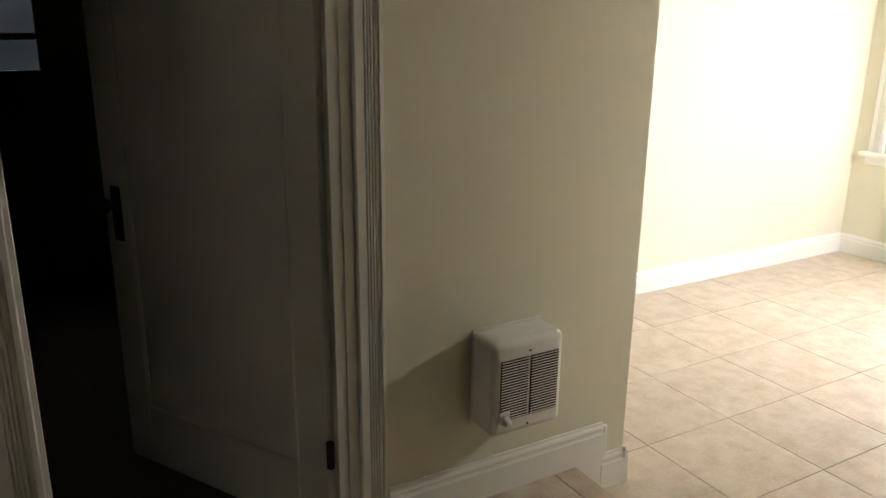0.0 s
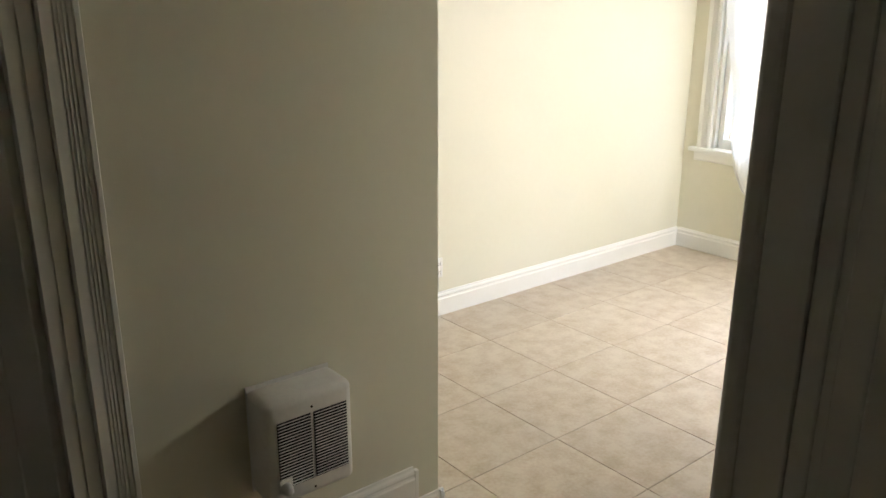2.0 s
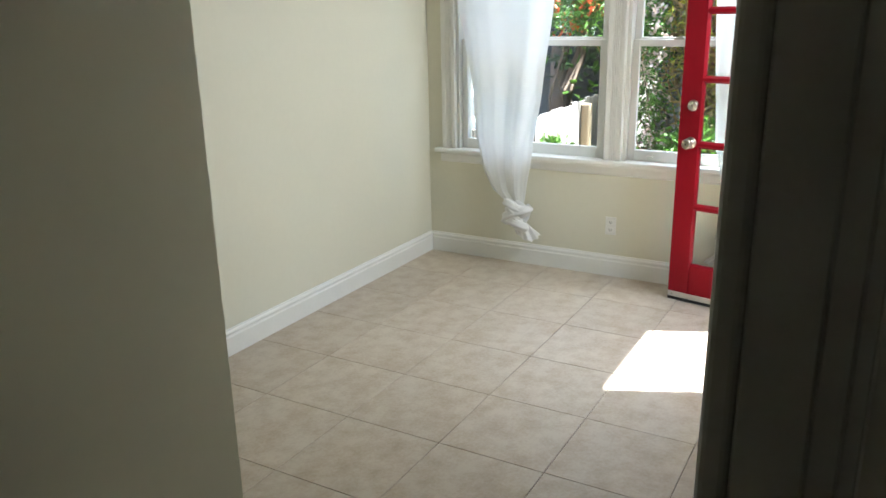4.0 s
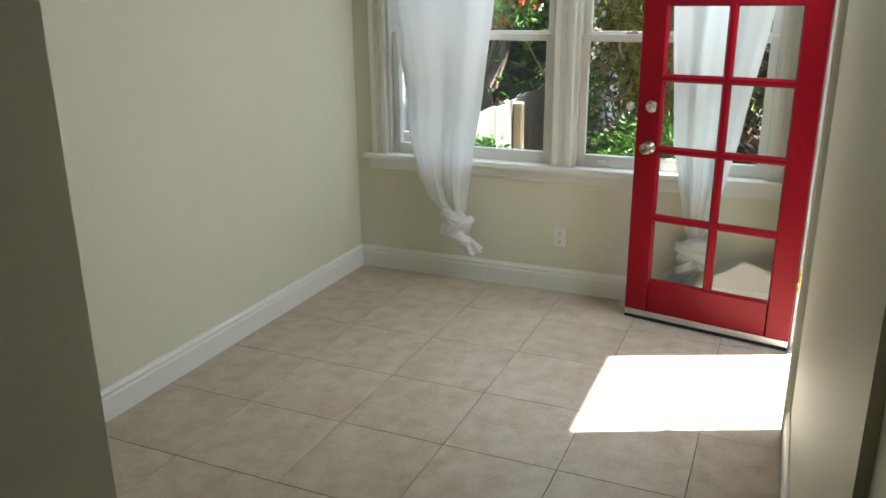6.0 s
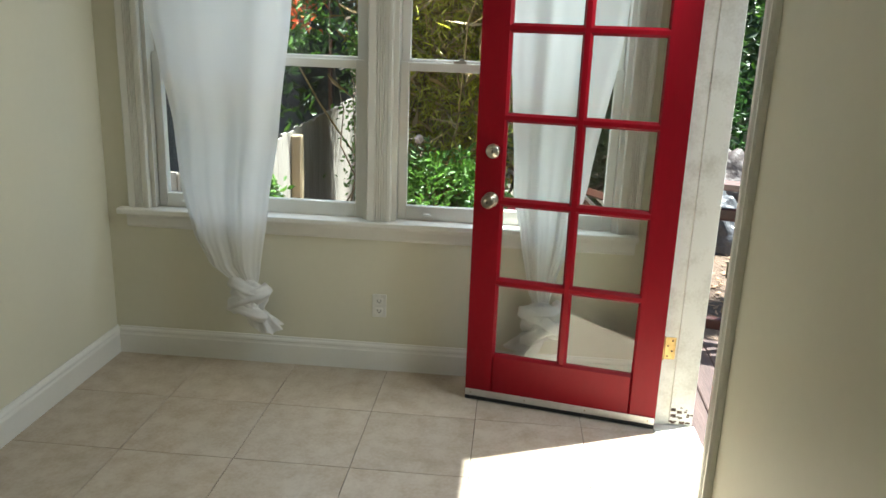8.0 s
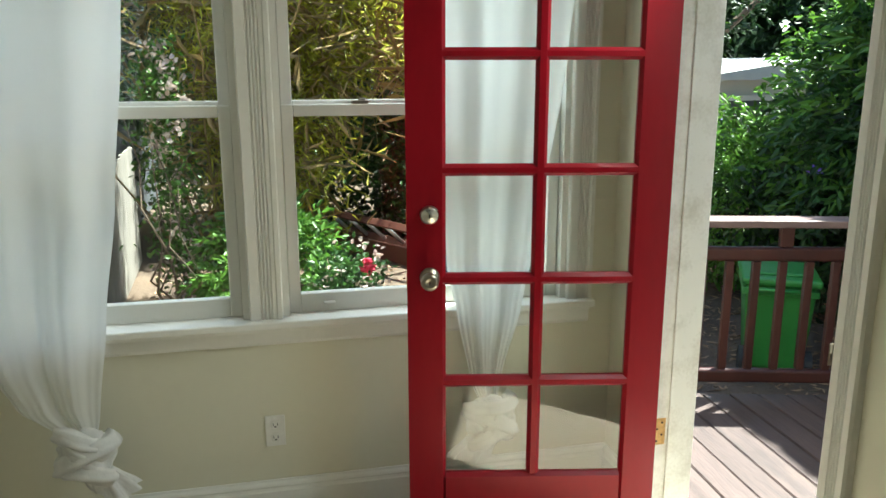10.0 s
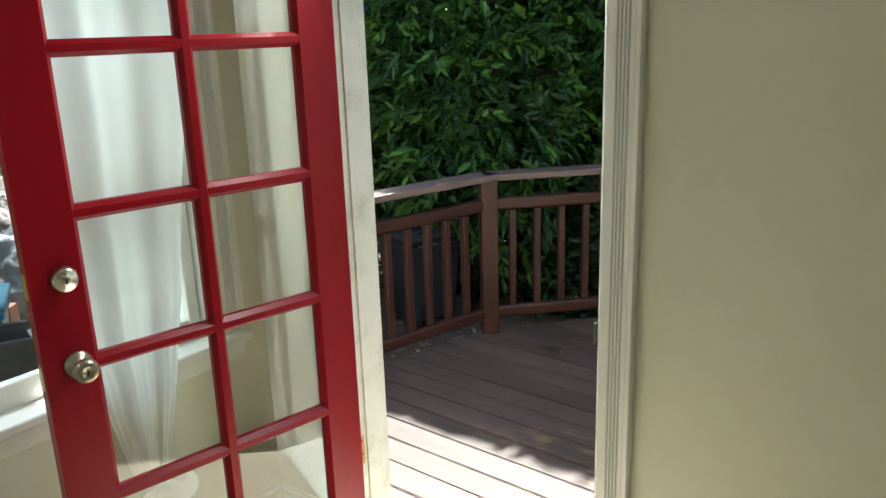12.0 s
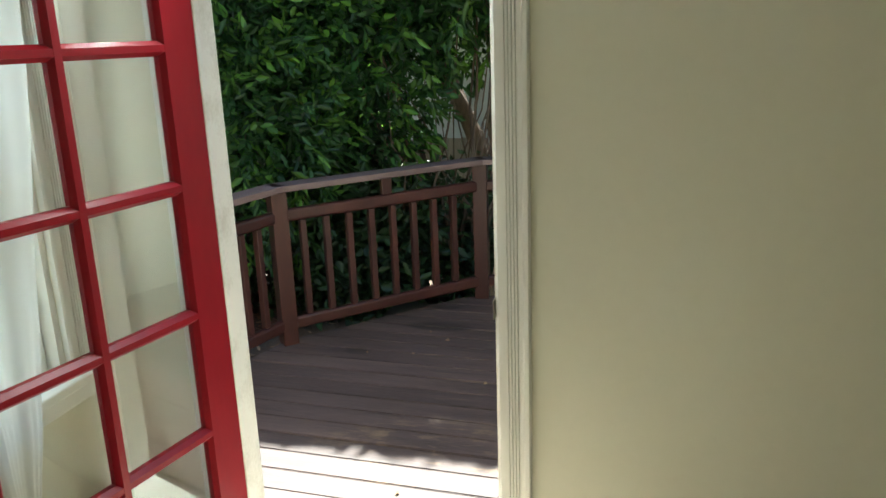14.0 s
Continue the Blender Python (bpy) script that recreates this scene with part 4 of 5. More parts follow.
def sprays(rng, n, blobs, leaves=8, pitch=0.038, out=0.7, sag=0.9, shell=0.8):
    """Leaves set alternately along short drooping twigs: their points and directions."""
    vol = np.array([b[3] * b[4] + b[4] * b[5] + b[3] * b[5] for b in blobs])
    pts, dirs = [], []
    for b, k in zip(blobs, np.maximum(1, n * vol / vol.sum()).astype(int)):
        u = rng.normal(size=(k, 3))
        u /= np.linalg.norm(u, axis=1)[:, None]
        p = np.array(b[:3]) + u * np.array(b[3:]) * (shell + (1.1 - shell) * rng.uniform(0, 1, k)[:, None])
        d = u * out + rng.normal(size=(k, 3)) * 0.45 + np.array((0, 0, 0.25))
        d /= np.linalg.norm(d, axis=1)[:, None]
        side = np.cross(d, rng.normal(size=(k, 3)))
        side /= np.linalg.norm(side, axis=1)[:, None]
        for i in range(leaves):
            tw = d.copy()
            tw[:, 2] -= sag * (i / leaves) ** 1.5
            tw /= np.linalg.norm(tw, axis=1)[:, None]
            p = p + tw * pitch
            turn = side if i % 2 else -side
            e = tw * (0.55 + 0.5 * i / leaves) + turn * (0.85 - 0.6 * i / leaves) + rng.normal(size=(k, 3)) * 0.15 + np.array((0, 0, -0.2))
            pts.append(p.copy())
            dirs.append(e)
    return np.concatenate(pts), np.concatenate(dirs)


def spray_crown(parent, name, n, blobs, length, width, material, rng, label="", **kw):
    pts, dirs = sprays(rng, n, blobs, **kw)
    keep = pts[:, 2] > GZ + 0.03
    ob = new(name, leaf_mesh(name, pts[keep], length, width, material, rng, dirs=dirs[keep]))
    ob.parent = parent
    return tagged(ob, label)


def limbs(parent, name, base, tops, r, rng, material=BARK):
    for tp in tops:
        base_, tp = Vector(base), Vector(tp)
        pts, rad = [], []
        for i in range(7):
            f = i / 6
            p = base_.lerp(tp, f) + Vector(rng.normal(size=3) * 0.07 * math.sin(math.pi * f))
            pts.append(p)
            rad.append(r * (1 - 0.8 * f))
        part(name, tube(bmesh.new(), pts, rad, 7), material, parent, smooth=True)


rg = np.random.default_rng(11)
# flowering shrubs south of the deck
SHRUBS = (
    ((5.2, -3.3, GZ), [(5.1, -3.35, 2.65, 1.1, 0.8, 1.10), (4.4, -3.1, 2.35, 0.7, 0.5, 0.6), (6.0, -3.0, 1.45, 0.65, 0.5, 0.9)], LEAFA, 1900, 0.105, 0.042),
    ((7.0, -2.7, GZ), [(7.0, -2.7, 1.9, 1.0, 0.9, 1.7), (6.5, -2.2, 0.9, 0.6, 0.5, 0.8), (7.6, -2.3, 1.0, 0.6, 0.6, 0.8)], LEAFA, 2100, 0.095, 0.038),
    ((3.6, -3.6, GZ), [(3.5, -3.6, 2.95, 1.2, 0.8, 1.15), (2.7, -3.4, 2.5, 0.8, 0.6, 0.8)], LEAFA, 1300, 0.105, 0.042),
    ((9.4, -2.3, GZ), [(9.4, -2.2, 0.30, 0.9, 0.8, 0.75), (8.9, -2.9, 0.9, 0.6, 0.5, 1.0)], LEAFB, 1300, 0.085, 0.036),
)
for base, blobs, m_, n, l_, w_ in SHRUBS:
    t = thing("shrub", "tall dense green shrub with purple blossoms behind the deck railing", "shrub", "flowering shrubs")
    spray_crown(t, "crown", n, blobs, l_, w_, m_, rg, shell=0.45)
    spray_crown(t, "young_leaves", n // 3, blobs, l_ * 1.15, w_ * 1.1, LEAFB, rg, shell=0.95, leaves=7)
    # Darker leaves inside: the crown's inner shade put into the colour.
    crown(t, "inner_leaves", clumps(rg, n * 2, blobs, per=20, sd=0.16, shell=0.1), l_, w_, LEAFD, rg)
    crown(t, "blossoms", clumps(rg, 150, blobs, per=9, sd=0.03, shell=0.95), 0.034, 0.026, PURPLE, rg, "small purple blossoms")
    tops = [(b[0] + rg.normal() * b[3] * 0.5, b[1] + rg.normal() * b[4] * 0.4, b[2] + rg.uniform(-0.5, 0.8) * b[5]) for b in blobs for _ in range(14)]
    for tp in tops:
        limbs(t, "stem", (base[0] + rg.normal() * 0.25, base[1] + rg.normal() * 0.12, GZ), [tp], rg.uniform(0.008, 0.02), rg, BARK)
# high canopy, out of view, added to shade the outer deck
for base, blobs, n in (((6.9, -4.2, GZ), [(6.4, -3.95, 5.5, 2.2, 0.7, 1.3), (8.0, -3.38, 4.4, 1.5, 0.9, 1.3), (6.6, -3.38, 3.9, 1.9, 0.7, 0.9), (6.3, -2.5, 3.1, 1.6, 0.6, 0.6), (8.7, -1.3, 4.3, 1.2, 0.9, 0.8)], 30000), ((4.6, -4.6, GZ), [(4.9, -4.05, 5.6, 2.0, 0.7, 1.3), (4.2, -3.58, 4.2, 1.6, 0.7, 1.1), (3.0, -3.68, 5.0, 1.4, 0.8, 1.6), (4.0, -2.6, 3.2, 1.8, 0.6, 0.6), (0.6, -2.6, 3.2, 1.2, 1.2, 1.8)], 28000)):
    t = thing("tree", "tall tree whose unseen canopy is added to shade the outer half of the deck", "tree", "garden trees")
    crown(t, "crown", clumps(rg, n, blobs, per=30, sd=0.20, shell=0.2), 0.19, 0.11, LEAFA, rg)
    limbs(t, "trunk", base, [(b[0], b[1], b[2]) for b in blobs], 0.11, rg)
# unseen slab of leaves, added so that a straight shade edge crosses the deck
t = thing("tree", "unseen slab of leaves added to shade the deck up to a straight edge", "tree", "garden trees")
zz = rg.uniform(3.0, 4.3, 36000)
edge_y = 0.16 - 0.451 * (zz + 0.08)
pp = np.column_stack([rg.uniform(2.2, 6.75, 36000), edge_y - 2.6 * rg.uniform(0, 1, 36000) ** 1.2 - 0.05, zz])
crown(t, "crown", pp, 0.095, 0.06, LEAFA, rg)
limbs(t, "trunk", (4.9, -4.9, GZ), [(x_, y_, 3.6) for x_ in (2.8, 4.0, 5.2, 6.3) for y_ in (-3.4, -2.4)], 0.10, rg)
# dark undergrowth beneath the shrubs
t = thing("undergrowth", "dark tangled undergrowth beneath the shrubs", "undergrowth", kind="stuff")
bb = [(4.2, -3.0, -0.2, 1.4, 0.3, 0.35), (6.0, -2.6, -0.2, 1.0, 0.4, 0.35), (3.2, -3.5, -0.05, 1.0, 0.5, 0.45), (4.6, -3.5, 0.0, 1.0, 0.5, 0.5), (6.0, -3.1, 0.2, 0.9, 0.5, 0.8), (7.1, -2.5, 0.15, 0.7, 0.5, 0.7), (8.2, -2.3, 0.3, 0.8, 0.5, 0.8)]
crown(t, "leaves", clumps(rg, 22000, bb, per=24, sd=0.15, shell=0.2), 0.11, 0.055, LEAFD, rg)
# bamboo
t = thing("bamboo", "yellow-green clump of slender bamboo with fine drooping leaves", "bamboo")
bb = [(9.4, 2.55, 2.2, 0.8, 0.6, 1.6), (9.6, 1.75, 2.6, 0.9, 0.6, 1.4), (9.3, 2.25, 1.0, 0.6, 0.55, 0.9), (10.2, 1.1, 2.5, 0.8, 0.6, 1.0), (9.9, 3.4, 3.1, 0.8, 0.5, 1.0)]
crown(t, "leaves", clumps(rg, 26000, bb, per=10, sd=0.15, shell=0.6), 0.12, 0.013, BAMBOO, rg, droop=0.7, curl=0.1)
crown(t, "twigs", clumps(rg, 5500, bb, per=12, sd=0.2, shell=0.8), 0.34, 0.0035, STRAW, rg, "straw-coloured dry twigs", droop=0.2, curl=0.0)
limbs(t, "culm", (9.3, 2.6, GZ), [(9.3 + rg.normal() * 0.7, 2.6 + rg.normal() * 0.8, rg.uniform(2.2, 4.3)) for _ in range(16)], 0.014, rg, STRAW)
# rambling rose with reddish leaves on the fence
t = thing("climbing_rose", "rambling rose with pale pink flowers over the fence", "climbing plant")
bb = [(8.45, 3.02, 0.5, 0.14, 0.12, 0.7), (8.5, 3.05, 1.4, 0.2, 0.14, 0.4)]
crown(t, "leaves", clumps(rg, 2000, bb, per=12, sd=0.08, shell=0.3), 0.05, 0.028, LEAFB, rg)
crown(t, "flowers", clumps(rg, 420, bb, per=8, sd=0.04, shell=0.7), 0.05, 0.045, PALEFLOWER, rg, "pale pink flowers")
limbs(t, "stem", (8.3, 3.0, GZ), [(8.3 + rg.normal() * 0.3, 3.0 + rg.normal() * 0.2, rg.uniform(0.6, 2.0)) for _ in range(8)], 0.012, rg)
t = thing("orange_shrub", "shrub with hanging orange-red blossoms above the fence", "shrub")
bb = [(9.0, 4.0, 2.3, 0.9, 0.5, 0.8), (8.4, 3.9, 1.9, 0.5, 0.4, 0.5)]
crown(t, "leaves", clumps(rg, 5000, bb, per=24, sd=0.13), 0.08, 0.03, LEAFB, rg)
crown(t, "flowers", clumps(rg, 1500, bb, per=22, sd=0.07, shell=0.8), 0.065, 0.034, FLOWER, rg, "orange-red blossoms", droop=0.9)
limbs(t, "stem", (8.9, 4.3, GZ), [(b[0], b[1], b[2]) for b in bb], 0.03, rg)
# low bright shrub and rose before the window
t = thing("low_shrub", "low bright green shrub in the sun below the window", "shrub")
bb = [(8.2, 2.36, 0.02, 0.45, 0.42, 0.52)]
spray_crown(t, "leaves", 560, bb, 0.065, 0.034, LEAFB, rg, leaves=8, pitch=0.024, shell=0.7)
ball = bmesh.new()
bmesh.ops.create_icosphere(ball, subdivisions=3, radius=0.038, matrix=Matrix.Translation((8.45, 2.58, 0.70)))
for v in ball.verts:
    v.co += v.normal * 0.006 * math.sin(v.co.z * 400 + v.co.y * 310)
part("seed_head", ball, PALEFLOWER, t, "pale round seed head")
limbs(t, "stem", (8.3, 2.5, GZ), [(8.45, 2.58, 0.68)], 0.006, rg)
limbs(t, "stem", (8.1, 2.5, GZ), [(8.1 + rg.normal() * 0.3, 2.5 + rg.normal() * 0.25, 0.2) for _ in range(6)], 0.01, rg)
t = thing("rose_bush", "small rose bush with a single deep pink rose", "rose bush")
bb = [(7.6, 1.85, 0.10, 0.30, 0.25, 0.40)]
crown(t, "leaves", clumps(rg, 1300, bb, per=16, sd=0.07, shell=0.2), 0.055, 0.035, LEAFA, rg)
crown(t, "pale_leaves", clumps(rg, 350, bb, per=10, sd=0.06, shell=0.6), 0.05, 0.03, PALEFLOWER, rg)
rose = bmesh.new()
r_ = bmesh.ops.create_icosphere(rose, subdivisions=3, radius=0.048, matrix=Matrix.Translation((7.45, 1.74, 0.34)))
for v in r_["verts"]:
    v.co += v.normal * 0.012 * math.sin(v.co.z * 260 + v.co.x * 120)
part("rose", rose, ROSE, t, "deep pink open rose")
limbs(t, "stem", (7.6, 1.85, GZ), [(7.45, 1.74, 0.33), (7.7, 1.9, 0.3), (7.55, 2.0, 0.4)], 0.008, rg)
# dark trees closing the garden
for base, blobs, n in (
    ((13.5, 3.0, GZ), [(13.5, 3.2, 3.0, 1.8, 2.2, 3.2), (12.6, 1.4, 1.6, 1.2, 1.4, 2.0)], 9000),
    ((13.2, 0.2, GZ), [(13.2, 0.0, 3.2, 1.6, 2.0, 3.2), (12.6, -0.8, 1.0, 1.1, 1.2, 1.4)], 9000),
    ((17.5, -3.5, GZ), [(17.5, -3.8, 3.6, 2.4, 3.0, 3.4), (17.0, -8.5, 3.8, 2.4, 3.0, 3.6)], 8000),
    ((11.0, 4.8, GZ), [(11.0, 4.7, 1.9, 0.9, 0.6, 1.7), (13.5, 6.5, 4.4, 2.4, 2.2, 2.6)], 6000),
    ((11.5, -6.5, GZ), [(10.5, -7.0, 3.0, 3.0, 1.6, 3.2), (5.5, -7.6, 3.4, 3.2, 1.5, 3.6)], 9000),
):
    t = thing("tree", "dense dark green tree closing the garden", "tree", "garden trees")
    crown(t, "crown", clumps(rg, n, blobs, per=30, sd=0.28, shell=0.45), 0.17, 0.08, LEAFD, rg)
    # Brighter leaves on the outside: daylight put into the colour.
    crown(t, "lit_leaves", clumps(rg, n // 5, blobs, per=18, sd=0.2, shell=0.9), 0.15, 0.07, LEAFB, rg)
    limbs(t, "trunk", base, [(b[0], b[1], b[2]) for b in blobs], 0.16, rg)
t = thing("shrub", "dark green shrubs behind the ladder", "shrub", "flowering shrubs")
bb = [(11.9, 2.3, 0.5, 0.9, 1.0, 1.1), (12.0, 0.7, 0.4, 0.8, 0.9, 1.0), (11.6, -0.6, 0.3, 0.7, 0.7, 0.9)]
crown(t, "crown", clumps(rg, 9000, bb, per=26, sd=0.16, shell=0.3), 0.10, 0.045, LEAFA, rg)
limbs(t, "stem", (11.9, 1.2, GZ), [(b[0], b[1], b[2]) for b in bb], 0.03, rg)
# sunlit bush beside the garage
t = thing("shrub", "sunlit bright green shrub far down the garden", "shrub", "flowering shrubs")
bb = [(11.0, -2.7, 0.3, 0.8, 0.7, 0.8), (10.6, -4.6, 1.5, 0.6, 0.6, 1.4)]
crown(t, "crown", clumps(rg, 7000, bb, per=24, sd=0.15), 0.08, 0.04, LEAFB, rg)
limbs(t, "stem", (11.0, -2.7, GZ), [(b[0], b[1], b[2]) for b in bb], 0.03, rg)
# litter on the soil
lp = np.column_stack([rg.uniform(6.0, 12.5, 5200), rg.uniform(-2.5, 3.5, 5200), np.full(5200, GZ + 0.012) + rg.uniform(0, 0.02, 5200)])
lt = new("leaf_litter", leaf_mesh("leaf_litter", lp, 0.09, 0.03, LITTER, rg, droop=0.0, spread=1.0))
tagged(lt, "dry brown fallen leaves scattered over the soil", "leaf litter", kind="stuff")
for ob_v in (lt.data,):
    co = np.empty(len(ob_v.vertices) * 3, np.float32)
    ob_v.vertices.foreach_get("co", co)
    co = co.reshape(-1, 3)
    co[:, 2] = GZ + 0.004 + np.abs(co[:, 2] - GZ) * 0.3
    ob_v.vertices.foreach_set("co", co.reshape(-1))


# ---------------------------------------------------------------- fences and buildings
def fence(name, a, b, top, label, material, pitch=0.142, rise=0.0):
    a, b = Vector(a), Vector(b)
    d = b - a
    t = thing(name, label, "fence", m=Matrix.Translation((a.x, a.y, GZ)) @ Matrix.Rotation(math.atan2(d.y, d.x), 4, "Z"))
    n = int(d.length / pitch)
    rr = random.Random(3)
    for k in range(n):
        x = k * pitch
        hgt = top + rise * k / n - GZ + rr.uniform(-0.015, 0.015)
        bm = bmesh.new()
        box(bm, (x + 0.002, -0.010, 0.02), (x + pitch - 0.003, 0.010, hgt), 0.002)
        part("plank", bm, material, t)
    for z in (0.25, top - GZ - 0.25):
        part("rail", boxes(((0, 0.011, z), (d.length, 0.05, z + 0.09))), material, t)
    return t


f1 = fence("fence", (6.7, 3.54), (11.4, 3.74), 0.78, "weathered grey wooden plank fence, streaked with shade", FENCE)
f2 = fence("fence", (6.72, 3.62), (7.1, 6.2), 0.62, "weathered grey wooden plank fence in full sun", FENCE)
part("post", boxes(((1.25, -0.10, 0.0), (1.35, -0.012, 1.25)), bevel=0.012), POSTWOOD, f1, "tan fence post")
fence("fence", (12.2, -1.0), (11.6, -8.0), 0.95, "dark old plank fence at the garden's end", FENCE)


fence("fence", (8.2, -4.75), (1.6, -4.75), 0.63, "dark old plank fence behind the shrubs", FENCE)


def sided_house(name, x0, x1, y0, y1, top, material, label, roof_over=0.3, pitch=0.16):
    h_ = thing(name, label, "house")
    part("wall", boxes(((x0, y0, GZ), (x1, y1, top))), material, h_)
    n = int((top - GZ) / pitch)
    for k in range(n):
        z = GZ + k * pitch
        for p, q in (((x0 - 0.012, y0 - 0.012), (x1 + 0.012, y0 + 0.002)), ((x0 - 0.012, y0 + 0.002), (x0 + 0.002, y1))):
            part("siding_board", prism([(0, 0), (0.014, 0), (0.004, pitch), (0, pitch)], (q[0] - p[0]) if q[1] - p[1] < 0.1 else (q[1] - p[1]), frame_m((p[0], y0, z), (0, -1, 0), (1, 0, 0)) @ Matrix.Identity(4) if q[1] - p[1] < 0.1 else frame_m((x0, p[1], z), (-1, 0, 0), (0, 1, 0))), material, h_)
    part("roof", prism([(-roof_over, 0), (y1 - y0 + roof_over, 0), ((y1 - y0) / 2, 0.35)], x1 - x0 + 2 * roof_over, frame_m((x1 + roof_over, y0, top), (0, 1, 0), (-1, 0, 0))), ROOFM, h_)
    return h_


sided_house("house", 6.3, 8.0, 4.7, 8.0, 3.2, SIDING, "neighbouring house with white clapboard siding in the sun")
sided_house("house", 11.8, 16.0, 4.1, 9.0, 4.4, GREYWALL, "dark grey neighbouring house behind the fence")
gar = sided_house("garage", 14.0, 18.0, -8.5, -4.2, 1.38, GARAGE, "pale garage with a flat light roof behind the shrubs", pitch=0.5)
gw = part("window", boxes(((13.96, -5.6, 0.45), (13.985, -4.9, 1.05))), GREYWALL, gar, "dark garage window")
part("window_frame", boxes(((13.94, -5.68, 0.37), (13.97, -5.6, 1.13)), ((13.94, -4.9, 0.37), (13.97, -4.82, 1.13)), ((13.94, -5.6, 1.05), (13.97, -4.9, 1.13)), ((13.94, -5.6, 0.37), (13.97, -4.9, 0.45))), SIDING, gw)
sided_house("shed", 2.5, 6.6, -8.2, -5.6, 2.1, GARAGE, "pale blue-grey shed behind the shrubs", pitch=0.2)


# ---------------------------------------------------------------- bins, ladder and tarp
def cart(name, x, y, rz, w, d, h, body_m, lid_m, label):
    c = thing(name, label, "bin", m=pose(x, y, GZ, 0, 0, rz))
    bm = bmesh.new()
    box(bm, (-w / 2, -d / 2, 0.04), (w / 2, d / 2, h), 0.03, 3)
    for v in bm.verts:
        f = 0.80 + 0.20 * (v.co.z / h)
        v.co.x *= f
        v.co.y *= f
    part("body", bm, body_m, c)
    part("rim", boxes(((-w / 2 - 0.012, -d / 2 - 0.012, h - 0.07), (w / 2 + 0.012, d / 2 + 0.012, h - 0.02)), bevel=0.008, seg=2), body_m, c)
    bm = bmesh.new()
    box(bm, (-w / 2 - 0.025, -d / 2 - 0.03, h), (w / 2 + 0.025, d / 2 + 0.03, h + 0.055), 0.022, 3)
    box(bm, (-w / 2 + 0.06, -d / 2 + 0.06, h + 0.05), (w / 2 - 0.06, d / 2 - 0.06, h + 0.075), 0.012, 2)
    part("lid", bm, lid_m, c)
    part("handle", tube(bmesh.new(), [(-w / 2 + 0.05, d / 2 + 0.05, h - 0.02), (w / 2 - 0.05, d / 2 + 0.05, h - 0.02)], [0.014, 0.014], 10), body_m, c, smooth=True)
    for sx in (-1, 1):
        part("wheel", lathe(bmesh.new(), [(0.02, -0.025), (0.10, -0.025), (0.10, 0.025), (0.02, 0.025)], Matrix.Translation((sx * (w / 2 - 0.02), d / 2 - 0.04, 0.10)) @ Matrix.Rotation(radians(90), 4, "Y"), 20), RUBBER, c, smooth=False)
    mk = part("label_print", boxes(((-0.07, -d / 2 * 0.965 - 0.006, h * 0.60), (0.07, -d / 2 * 0.95, h * 0.64)), ((-0.045, -d / 2 * 0.94 - 0.008, h * 0.68), (0.045, -d / 2 * 0.95, h * 0.76))), SIDING, c, "faded pale print")
    return c


cart("wheeled_bin", 7.2, -1.12, 60, 0.46, 0.50, 0.66, GREENBIN, GREENBIN, "bright green wheeled plastic bin with closed lid on the soil")
cart("wheeled_bin", 6.85, -1.80, 70, 0.46, 0.50, 0.68, BLACKBIN, BLACKBIN, "black wheeled plastic bin beside the deck")
cart("recycling_bin", 8.85, 0.62, 60, 0.48, 0.44, 0.47, BLUEBIN, BLUELID, "blue plastic recycling bin with a pale blue lid")
la = thing("ladder", "long orange-brown extension ladder with metal rungs lying in the garden", "ladder", m=look((9.75, 0.45, -0.16), (12.3, 2.15, -0.12)) @ pose(0, 0, 0, -90, 0, 0) @ pose(0, 0, 0, 0, 40, 0))
LL = 3.4
for sx in (-0.21, 0.21):
    part("side_rail", boxes(((sx - 0.018, 0, -0.04), (sx + 0.018, LL, 0.04)), bevel=0.004), LADDER, la)
for k in range(11):
    y = 0.2 + k * 0.3
    part("rung", tube(bmesh.new(), [(-0.195, y, 0.0), (0.195, y, 0.0)], [0.02, 0.02], 10), RUNG, la, smooth=True)


def heap(name, x, y, rx, ry, h, material, label, seed):
    bm = bmesh.new()
    bmesh.ops.create_icosphere(bm, subdivisions=5, radius=1)
    for v in bm.verts:
        n = noise.fractal(v.co * 1.8 + Vector((seed, 0, 0)), 0.8, 2.0, 4) * 0.22
        k = 1 + n
        v.co = Vector((x + v.co.x * rx * k, y + v.co.y * ry * k, GZ + max(0.0, v.co.z + 0.15) * h * k))
    ob = new(name, mesh_of(bm, name, material, True))
    return tagged(ob, label, "tarp heap")


heap("tarp_heap", 10.6, -0.35, 0.6, 0.6, 0.85, TARP2, "brown tarp over a heap behind the bins, darkened for dappled shade", 3)
heap("tarp_heap", 10.0, -0.30, 0.4, 0.45, 0.55, TARP, "shiny grey plastic sheet crumpled over a heap", 7)
wp = part("wood_scrap", boxes(((8.55, 1.15, GZ + 0.006), (8.75, 1.27, GZ + 0.026)), bevel=0.003), POSTWOOD)
tagged(wp, "small pale offcut of wood on the soil", "wood scrap")
lg = thing("timber_edging", "reddish timber beam edging the soil under the ladder", "timber edging")
part("beam", boxes(((-1.6, -0.06, 0), (1.6, 0.06, 0.20)), bevel=0.006), LADDER, lg)
lg.matrix_world = pose(10.75, 0.95, GZ, 0, 0, 33)


